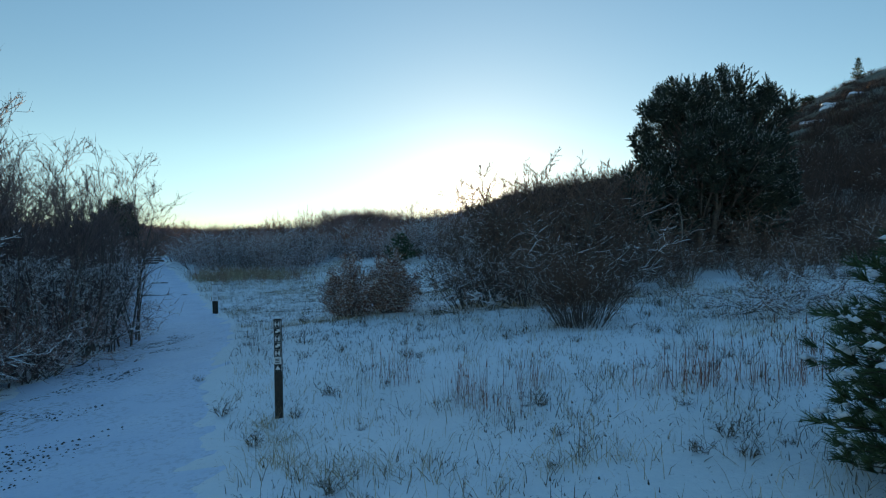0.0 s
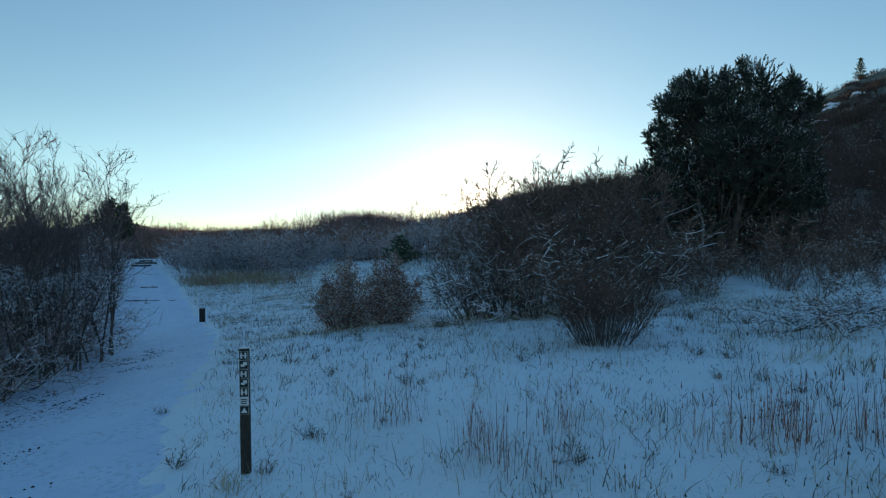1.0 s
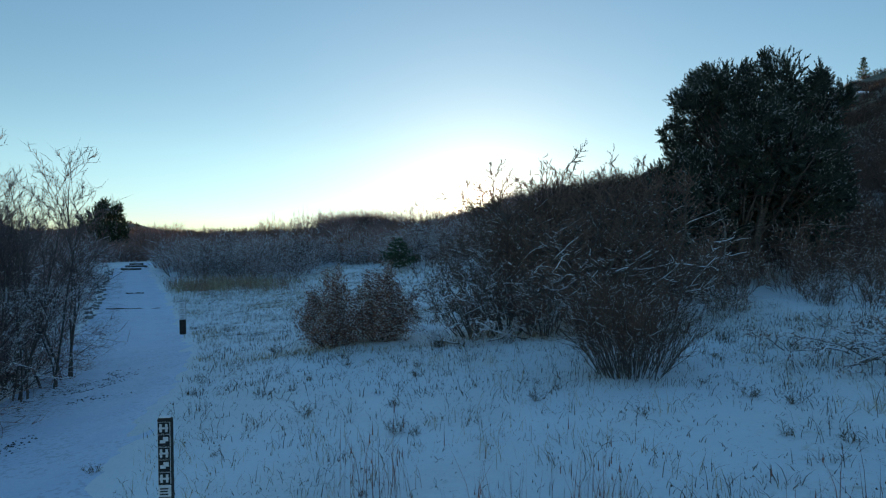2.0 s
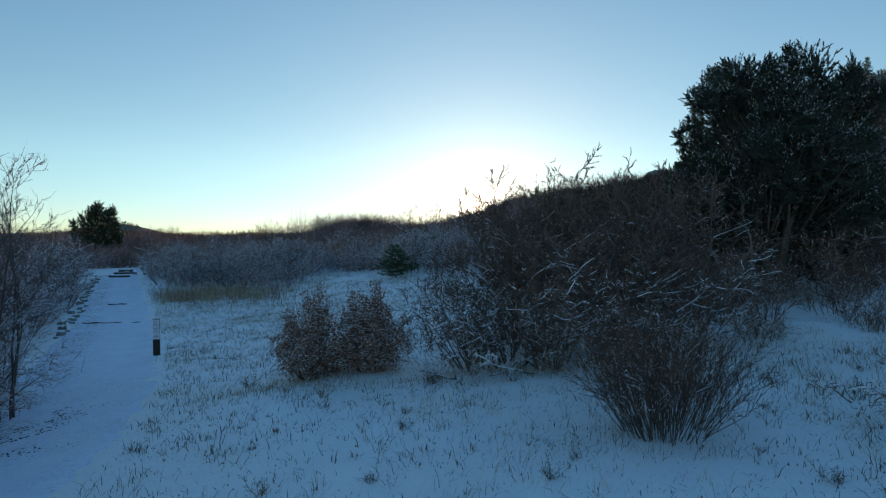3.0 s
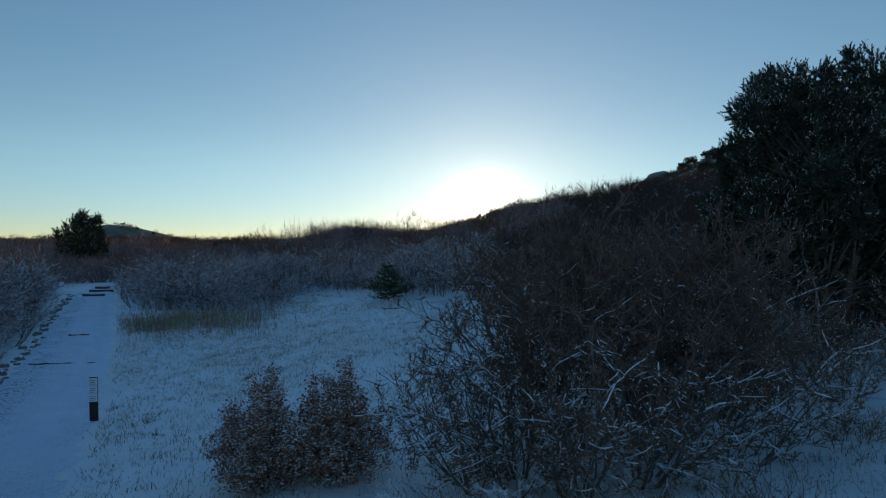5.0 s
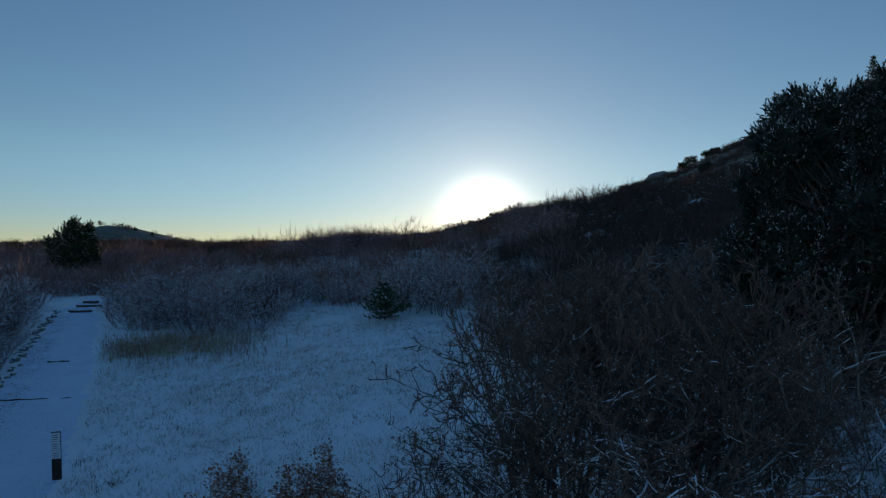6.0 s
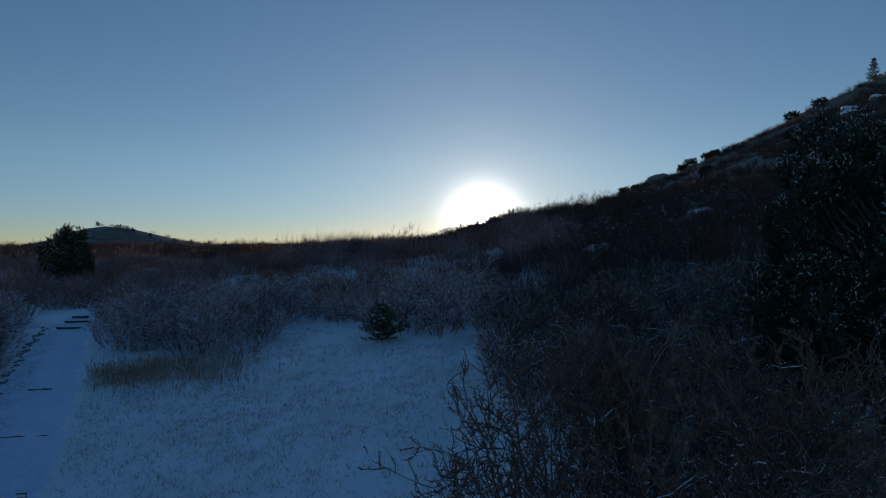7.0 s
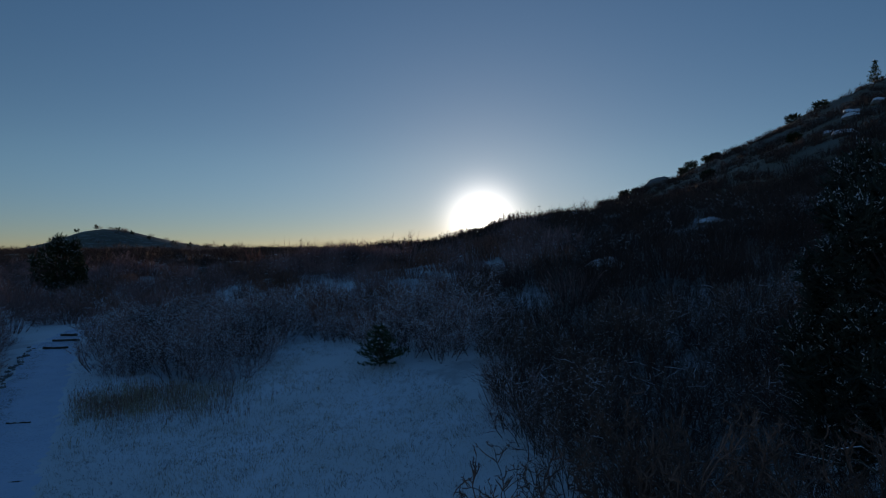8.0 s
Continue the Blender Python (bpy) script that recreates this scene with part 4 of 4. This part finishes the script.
conifer("small_pine", rng_t, -2.85, 41.8, 1.95, 1.3, 10, (0.26, 0.015), M_NEEDLE, "small green pine at the edge of the brush", snow=0.15, k=10)
conifer("hill_pine", rng_t, 167, 245, 9.5, 2.6, 12, (0.9, 0.07), M_NEEDLE, "tall lone pine on the ridge of the hill", snow=0.0, k=8, per=8, skirt=0.12)
RIDGE = [(26.4, 151, 2.5, 2.0), (30.3, 151, 2.9, 1.9), (75, 290, 3.2, 4.6), (78, 269, 3.8, 3.4), (80.5, 262, 2.4, 2.6), (107, 280, 3.6, 3.0), (111, 281, 4.6, 4.2), (117.5, 277, 3.2, 4.4),
         (121, 279, 3.4, 3.2), (151.5, 273, 4.2, 4.6), (157.5, 263, 3.6, 4.8), (130, 279, 1.8, 3.0), (20, 217, 2.4, 2.3), (75, 182, 2.4, 2.5), (105, 192, 3.1, 2.9)]
for rx, ry, rh, rw in RIDGE:
    tree = lobed_tree("ridge_juniper", rng_t, rx, ry, rh, 0.15, [(0, 0, rh * 0.55, rw * 0.62, rh * 0.55), (rw * 0.3, 0, rh * 0.8, rw * 0.4, rh * 0.4), (-rw * 0.35, 0, rh * 0.6, rw * 0.45, rh * 0.45)], 1000, (0.6, 0.10), M_JUNIPER,
               "dark juniper on the skyline of the hill", "juniper", k=8)
    tree.matrix_basis = pose(rx, ry, ground(rx, ry) - 0.35 * rh)
FAROAK = [(-425, 815, 4), (-405, 812, 3.5), (-452, 812, 4), (-380, 806, 3), (-350, 812, 4), (-325, 800, 4.5), (-300, 790, 3), (-280, 800, 3.4), (-470, 800, 4), (-500, 790, 4.5), (-520, 780, 4)]
for fx, fy, fh in FAROAK:
    lobed_tree("far_juniper", rng_t, fx, fy, fh, 0.3, [(0, 0, fh * 0.6, fh * 0.6, fh * 0.6), (fh * 0.4, 0, fh * 0.5, fh * 0.5, fh * 0.5)], 70, (1.8, 0.25), M_JUNIPER, "dark tree on the distant hill", "tree", k=7)


# ---- rocks, logs, stones ----
def rock(name, rng, x, y, r, flat, label, group="", snow=True, sink=0.25):
    bm = bmesh.new()
    bmesh.ops.create_icosphere(bm, subdivisions=3 if r > 0.5 else 2, radius=1)
    o = Vector((rng.uniform(0, 50), rng.uniform(0, 50), 0))
    for v in bm.verts:
        n = v.co.normalized()
        k = 1 + 0.28 * noise.noise(n * 1.4 + o) + 0.12 * noise.noise(n * 3.5 + o)
        v.co = Vector((n.x * r * k * 1.25, n.y * r * k, n.z * r * k * flat))
    me = bpy.data.meshes.new("stone")
    e = new(name)
    tagged(e, label, "rock", group)
    cap = bm.copy()
    bm.to_mesh(me)
    bm.free()
    me.materials.append(M_ROCK)
    part("stone", me, e)
    if snow:
        bmesh.ops.delete(cap, geom=[f for f in cap.faces if f.normal.z < (0.35 if r > 0.5 else 0.72)], context="FACES")
        for v in cap.verts:
            v.co += Vector((0, 0, 0.10 * r if not v.is_boundary else 0.01))
        mc = bpy.data.meshes.new("snow")
        cap.to_mesh(mc)
        mc.materials.append(M_SNOW)
        part("snow", smooth(mc), e, "cap of snow")
    cap.free()
    e.matrix_basis = pose(x, y, ground(x, y) - r * flat * sink, 0, 0, rng.uniform(0, 360))
    return e


rng_r = random.Random(61)
rock("boulder", rng_r, 11.9, 55.0, 1.3, 0.7, "grey boulder under a cap of snow on the slope")
rock("boulder", rng_r, 86, 250, 5.6, 0.75, "grey rock outcrop breaking the skyline of the hill", snow=False)
rock("boulder", rng_r, 30, 150, 3.0, 0.7, "snow-capped grey outcrop on the hillside")
rock("boulder", rng_r, 92, 150, 2.6, 0.6, "snow-capped grey outcrop on the hillside")
for hx, hy, hr in ((117, 184, 2.6), (122, 180, 2.2), (113, 178, 2.4), (99, 165, 2.0), (38, 165, 2.4)):
    rock("boulder", rng_r, hx, hy, hr, 0.55, "snow-capped grey outcrop on the hillside")
rock("boulder", rng_r, 26, 70, 1.2, 0.6, "grey boulder under a cap of snow on the slope")
y = 27.0
while y < 51:
    ex = float(trail_mid(y)) - float(trail_half(y)) - 0.15
    rock("edging_stone", rng_r, ex + rng_r.gauss(0, 0.14), y, rng_r.uniform(0.08, 0.17), 0.95, "dark edging stone with snow on top beside the trail", "stones along the trail", sink=0.0)
    y += rng_r.uniform(0.28, 0.62)


def log_bar(x, y, length, r, turn, label, lift=0.0, name="log_step"):
    e = new(name)
    tagged(e, label, "log", "logs across the trail")
    s, c = Soup(), Soup()
    rng = random.Random(int(x * 100))
    n = 9
    pts = [Vector((length * (i / n - 0.5), 0.02 * rng.gauss(0, 1), 0.015 * rng.gauss(0, 1))) for i in range(n + 1)]
    s.tube(pts, [r * rng.uniform(0.9, 1.1) for _ in pts], 9, tip=False)
    c.tube([p + Vector((0, 0.01, r * 0.72)) for p in pts[1:-1]], [r * rng.uniform(0.4, 0.8) for _ in pts[1:-1]], 7)
    part("log", s.mesh("log", M_LOG, True), e)
    part("snow", c.mesh("snow", M_SNOW, True), e, "snow lying on the log")
    e.matrix_basis = pose(x, y, ground(x, y) + 0.06 + lift, 0, 0, turn)
    return e


log_bar(-13.9, 30.6, 2.5, 0.032, 8, "snow-covered log set across the trail", -0.03)
log_bar(-16.8, 36.3, 0.9, 0.036, 6, "snow-covered log set across the trail", -0.02)
log_bar(-24.2, 50.4, 1.5, 0.075, 4, "dark log step on the climbing trail", 0.05)
log_bar(-24.9, 52.6, 1.7, 0.08, 4, "dark log step on the climbing trail", 0.12)
log_bar(-25.8, 54.4, 1.1, 0.10, 4, "dark log step on the climbing trail", 0.15)


def trail_gravel():
    rng = random.Random(77)
    s = Soup()
    for _ in range(2700):
        y = rng.uniform(5.5, 17)
        u = rng.gauss(-0.08, 0.26) if rng.random() < 0.8 else rng.gauss(-0.75, 0.1)
        x = float(trail_mid(y)) + u * float(trail_half(y))
        if noise.noise((x * 1.1, y * 0.7, 3.0)) < 0.12:
            continue
        s.blob((x, y, ground(x, y) + 0.035), rng.uniform(0.007, 0.021), rng, 0.7)
    tagged(new("trail_gravel", s.mesh("trail_gravel", M_GRIT)), "dark gravel showing through the trodden snow of the trail", "gravel", kind="stuff")


trail_gravel()


# ---- marker posts ----
def box(bm, x0, x1, y0, y1, z0, z1, bev=0.0):
    r = bmesh.ops.create_cube(bm, size=1)
    for v in r["verts"]:
        v.co = Vector((x0 + (v.co.x + 0.5) * (x1 - x0), y0 + (v.co.y + 0.5) * (y1 - y0), z0 + (v.co.z + 0.5) * (z1 - z0)))
    if bev:
        bmesh.ops.bevel(bm, geom=list(bm.edges), offset=bev, segments=2, affect="EDGES")


def bm_part(name, mat, parent, fn, label=""):
    bm = bmesh.new()
    fn(bm)
    me = bpy.data.meshes.new(name)
    bm.to_mesh(me)
    bm.free()
    me.materials.append(mat)
    return part(name, me, parent, label)


def marker_post(x, y, h, w, icons, label, turn, dark_to):
    e = new("trail_post")
    tagged(e, label, "post", "marker posts beside the trail")
    bm_part("post", M_POST, e, lambda b: box(b, -w / 2, w / 2, -0.025, 0.025, -0.15, h, 0.006))
    z = h - 0.02
    for i, kind in enumerate(icons):
        sz = w * (0.94 if dark_to > 0.55 else 1.02)
        z0, z1 = z - sz, z
        plate = bm_part("sign_plate", M_DECAL if dark_to > 0.55 else M_SNOW, e, lambda b: box(b, -sz / 2, sz / 2, -0.030, -0.0255, z0 + 0.003, z1 - 0.003, 0.001), "white-edged square sign plate")
        if kind:
            bm_part("field", M_PLATE, plate, lambda b: box(b, -sz * 0.46, sz * 0.46, -0.0308, -0.0301, z0 + sz * 0.05, z1 - sz * 0.05), "dark field")
        rng = random.Random(i * 7 + 3)

        def sym(b, kind=kind, z0=z0, sz=sz, rng=rng):
            if kind == 1:  # leaning bars
                for k in (-1, 1):
                    box(b, k * sz * 0.22 - sz * 0.09, k * sz * 0.22 + sz * 0.09, -0.034, -0.0312, z0 + sz * 0.18, z0 + sz * 0.82)
                box(b, -sz * 0.36, sz * 0.36, -0.034, -0.0312, z0 + sz * 0.42, z0 + sz * 0.56)
            elif kind == 2:
                box(b, -sz * 0.3, sz * 0.12, -0.034, -0.0312, z0 + sz * 0.3, z0 + sz * 0.55)
                box(b, -sz * 0.05, sz * 0.35, -0.034, -0.0312, z0 + sz * 0.45, z0 + sz * 0.8)
            elif kind == 3:  # triangle
                q = [b.verts.new((sz * a, -0.033, z0 + sz * c)) for a, c in ((-0.36, 0.22), (0.36, 0.22), (0, 0.8))]
                b.faces.new(q)
            else:
                for k in range(3):
                    box(b, -sz * 0.34, sz * 0.34 * rng.uniform(0.5, 1), -0.034, -0.0312, z0 + sz * (0.2 + 0.22 * k), z0 + sz * (0.3 - (0 if dark_to > 0.55 else 0.05) + 0.22 * k))

        bm_part("symbol", M_DECAL if kind else M_PLATE, plate, sym, "white symbol" if kind else "dark bars")
        z = z0
    bm_part("snow_cap", M_SNOW, e, lambda b: box(b, -w / 2 + 0.006, w / 2 - 0.006, -0.018, 0.022, h - 0.003, h + 0.012, 0.005), "snow on the top edge")
    e.matrix_basis = pose(x, y, ground(x, y), 0, 0, turn) @ pose(0, 0, 0, 0, -1.2, 0)
    return e


marker_post(-1.96, 7.3, 1.19, 0.092, [1, 2, 1, 2, 1, 0, 3], "dark brown flat trail post with a column of symbols", 3, 0.6)
marker_post(-8.72, 23.45, 1.13, 0.2, [0, 0, 0], "brown trail post with pale snow-plastered signs on its upper half", 8, 0.5)


def mast(x, y, h):
    e = new("radio_mast")
    tagged(e, "thin steel lattice mast with antennas on the far ridge", "mast")
    s = Soup()
    s.tube([Vector((0, 0, 0)), Vector((0, 0, h))], [0.18, 0.08], 6)
    part("pole", s.mesh("pole", M_STEEL), e)
    for z in (0.45, 0.6, 0.75, 0.9):
        a = Soup()
        a.tube([Vector((-0.8, 0, h * z)), Vector((0.8, 0, h * z))], [0.12, 0.12], 5, tip=False)
        part("antenna_arm", a.mesh("antenna_arm", M_STEEL), e)
    e.matrix_basis = pose(x, y, ground(x, y) - 0.3)


mast(51.5, 330, 13.5)


# ---- grass and weeds ----
def blades(name, spots, mat, label, rng, lo, hi, width, lean, heads=0.0, per=(4, 9), spread=0.12):
    """Tufts of thin stalks; spots are (x, y, size)."""
    V, F = [], []
    for x, y, s in spots:
        z = ground(x, y) - 0.02
        wind = rng.uniform(0, 6.283)
        for _ in range(rng.randint(*per)):
            px, py = x + rng.gauss(0, spread), y + rng.gauss(0, spread)
            h = rng.uniform(lo, hi) * s
            a = wind + rng.gauss(0, 1.2)
            l = abs(rng.gauss(0, lean)) * h
            tx, ty = px + l * math.cos(a), py + l * math.sin(a)
            mx, my = px + 0.35 * l * math.cos(a), py + 0.35 * l * math.sin(a)
            b = rng.uniform(0, 6.283)
            w = width * rng.uniform(0.7, 1.3)
            ux, uy = w * math.cos(b), w * math.sin(b)
            k = len(V)
            V += [(px - ux, py - uy, z), (px + ux, py + uy, z), (mx - ux * 0.8, my - uy * 0.8, z + 0.55 * h), (mx + ux * 0.8, my + uy * 0.8, z + 0.55 * h), (tx, ty, z + h * 0.97)]
            F += [(k, k + 1, k + 3), (k, k + 3, k + 2), (k + 2, k + 3, k + 4)]
            if rng.random() < heads:
                r = w * 2.6
                k = len(V)
                V += [(tx + r, ty, z + h * 0.86), (tx - r * 0.5, ty + r, z + h * 0.88), (tx - r * 0.5, ty - r, z + h * 0.87), (tx, ty, z + h * 1.05)]
                F += [(k, k + 1, k + 3), (k + 1, k + 2, k + 3), (k + 2, k, k + 3)]
    return tagged(new(name, mesh_from(name, V, F, mat)), label, "grass", kind="stuff")


def meadow_grass():
    rng = random.Random(71)

    def spots(n, x0, x1, y0, y1, thresh, sc, lo=0.7, hi=1.3, gap=0.35):
        res, tries = [], 0
        while len(res) < n and tries < n * 30:
            tries += 1
            y = y0 + (y1 - y0) * rng.random() ** 1.2
            x = rng.uniform(x0, x1)
            if not in_meadow(x, y) or x < float(trail_mid(y)) + float(trail_half(y)) + gap:
                continue
            if noise.noise((x * sc, y * sc, 4.4)) < thresh:
                continue
            res.append((x, y, rng.uniform(lo, hi)))
        return res

    blades("dry_grass", spots(2700, -20, 9, 3.0, 50, -0.12, 0.35), M_STRAW, "sparse pale dry grass standing through the snow", rng, 0.06, 0.24, 0.0026, 0.8)
    blades("dark_weeds", spots(3400, -20, 9, 3.0, 42, -0.08, 0.7), M_DARKWEED, "withered dark weeds poking out of the snow", rng, 0.05, 0.20, 0.0034, 0.8, 0.15, (3, 6), 0.06)
    blades("grass_bits", spots(9000, -20, 9, 2.8, 40, -0.3, 0.9), M_DARKWEED, "scattered short stubble breaking the snow", rng, 0.02, 0.08, 0.0042, 1.4, 0.0, (2, 4), 0.06)
    blades("meadow_tufts", spots(3400, -20, 8, 12, 52, -0.2, 0.5), M_DARKWEED, "small dark tufts scattered over the snowy meadow", rng, 0.05, 0.15, 0.0055, 0.9, 0.1, (2, 4), 0.07)
    blades("meadow_straw", spots(3600, -20, 7, 16, 52, -0.1, 0.22), M_STRAW, "pale straw breaking through the thin snow", rng, 0.05, 0.17, 0.006, 1.0, 0.0, (3, 6), 0.13)
    slope = []
    while len(slope) < 900:
        x, y = rng.uniform(4.5, 15), rng.uniform(8, 20)
        if noise.noise((x * 0.6, y * 0.6, 14.0)) > -0.05:
            slope.append((x, y, rng.uniform(0.7, 1.5)))
    blades("slope_grass", slope[:600], M_DARKWEED, "dark withered tufts on the snowy foot of the slope", rng, 0.06, 0.24, 0.0042, 0.8, 0.15, (3, 7), 0.09)
    blades("slope_straw", slope[600:], M_STRAW, "pale dry grass on the snowy foot of the slope", rng, 0.08, 0.28, 0.003, 0.7, 0.1, (4, 8), 0.10)
    tall = [(0.26, 7.8), (0.55, 6.6), (1.13, 7.8), (2.64, 6.4), (3.1, 6.3), (3.6, 6.2), (3.9, 6.7), (2.2, 6.7), (2.8, 6.9), (0.3, 7.1), (-0.6, 8.6)]
    st = []
    for cx, cy in tall:
        for _ in range(14):
            st.append((cx + rng.gauss(0, 0.13), cy + rng.gauss(0, 0.14), rng.uniform(0.6, 1.15)))
    blades("weed_stalks", st, M_STALK, "upright rusty weed stalks in loose stands", rng, 0.2, 0.74, 0.0025, 0.25, 0.15, (2, 5), 0.12)
    bent = [(cx + rng.gauss(0, 0.16), cy + rng.gauss(0, 0.1), rng.uniform(0.6, 1.2)) for cx, cy in ((-1.4, 5.5), (-1.1, 5.2), (-0.8, 4.9), (-1.65, 6.3), (-0.2, 5.0), (1.0, 4.6), (4.4, 9.4), (-2.1, 6.9)) for _ in range(9)]
    blades("bent_straw", bent, M_STRAW, "flattened tufts of pale yellow straw lying on the snow", rng, 0.10, 0.26, 0.003, 1.6, 0.0, (7, 12), 0.07)
    spec = dict(wob=0.35, lift=0.1, segs=[4, 3, 1], kids=[5, 4], angle=40, shrink=0.5, rmin=0.003)
    first = None
    for wx, wy, ws in ((-2.75, 7.6, 0.85), (-1.75, 7.2, 0.75), (-3.9, 9.8, 0.6), (1.0, 5.4, 0.6), (-0.6, 10.2, 0.8), (3.6, 10.3, 0.8), (-0.15, 16.0, 1.2), (-3.9, 17.1, 1.1), (-6.9, 22.5, 1.1), (7.4, 13.8, 1.3)):
        m = place(wx, wy, rng.uniform(0, 360), ws)
        if first is None:
            bases = [(Vector((rng.gauss(0, 0.03), rng.gauss(0, 0.03), 0)), Vector((rng.gauss(0, 0.5), rng.gauss(0, 0.5), 1)), rng.uniform(0.15, 0.34), 0.004) for _ in range(9)]
            first = shrub("dry_weed", shrub_parts(rng, bases, spec, snow=0.2, snow_r=0.005), (M_DARKWEED, M_DARKWEED, M_SNOW, M_LEAF), m, "small withered branching weed standing in snow", "weed", "weeds in the meadow")
        else:
            copy_thing(first, m)
    for wx, wy, ws in spots(70, -6, 7, 3.4, 16, -0.2, 0.8, 0.35, 0.9):
        copy_thing(first, place(wx, wy, rng.uniform(0, 360), ws))
    patch = []
    while len(patch) < 520:
        x, y = rng.gauss(-13.0, 2.3), rng.gauss(38.4, 1.5)
        if in_meadow(x, y) and x > float(trail_mid(y)) + float(trail_half(y)) + 0.6:
            patch.append((x, y, rng.uniform(0.7, 1.3)))
    blades("tall_grass_patch", patch[:330], M_STRAW, "dense patch of tall straw-coloured grass", rng, 0.2, 0.55, 0.007, 0.35, 0.5, (6, 12), 0.2)
    blades("brown_grass_patch", patch[330:], M_LEAF, "brown withered stems among the straw-coloured grass", rng, 0.2, 0.6, 0.007, 0.35, 0.5, (6, 12), 0.2)


meadow_grass()
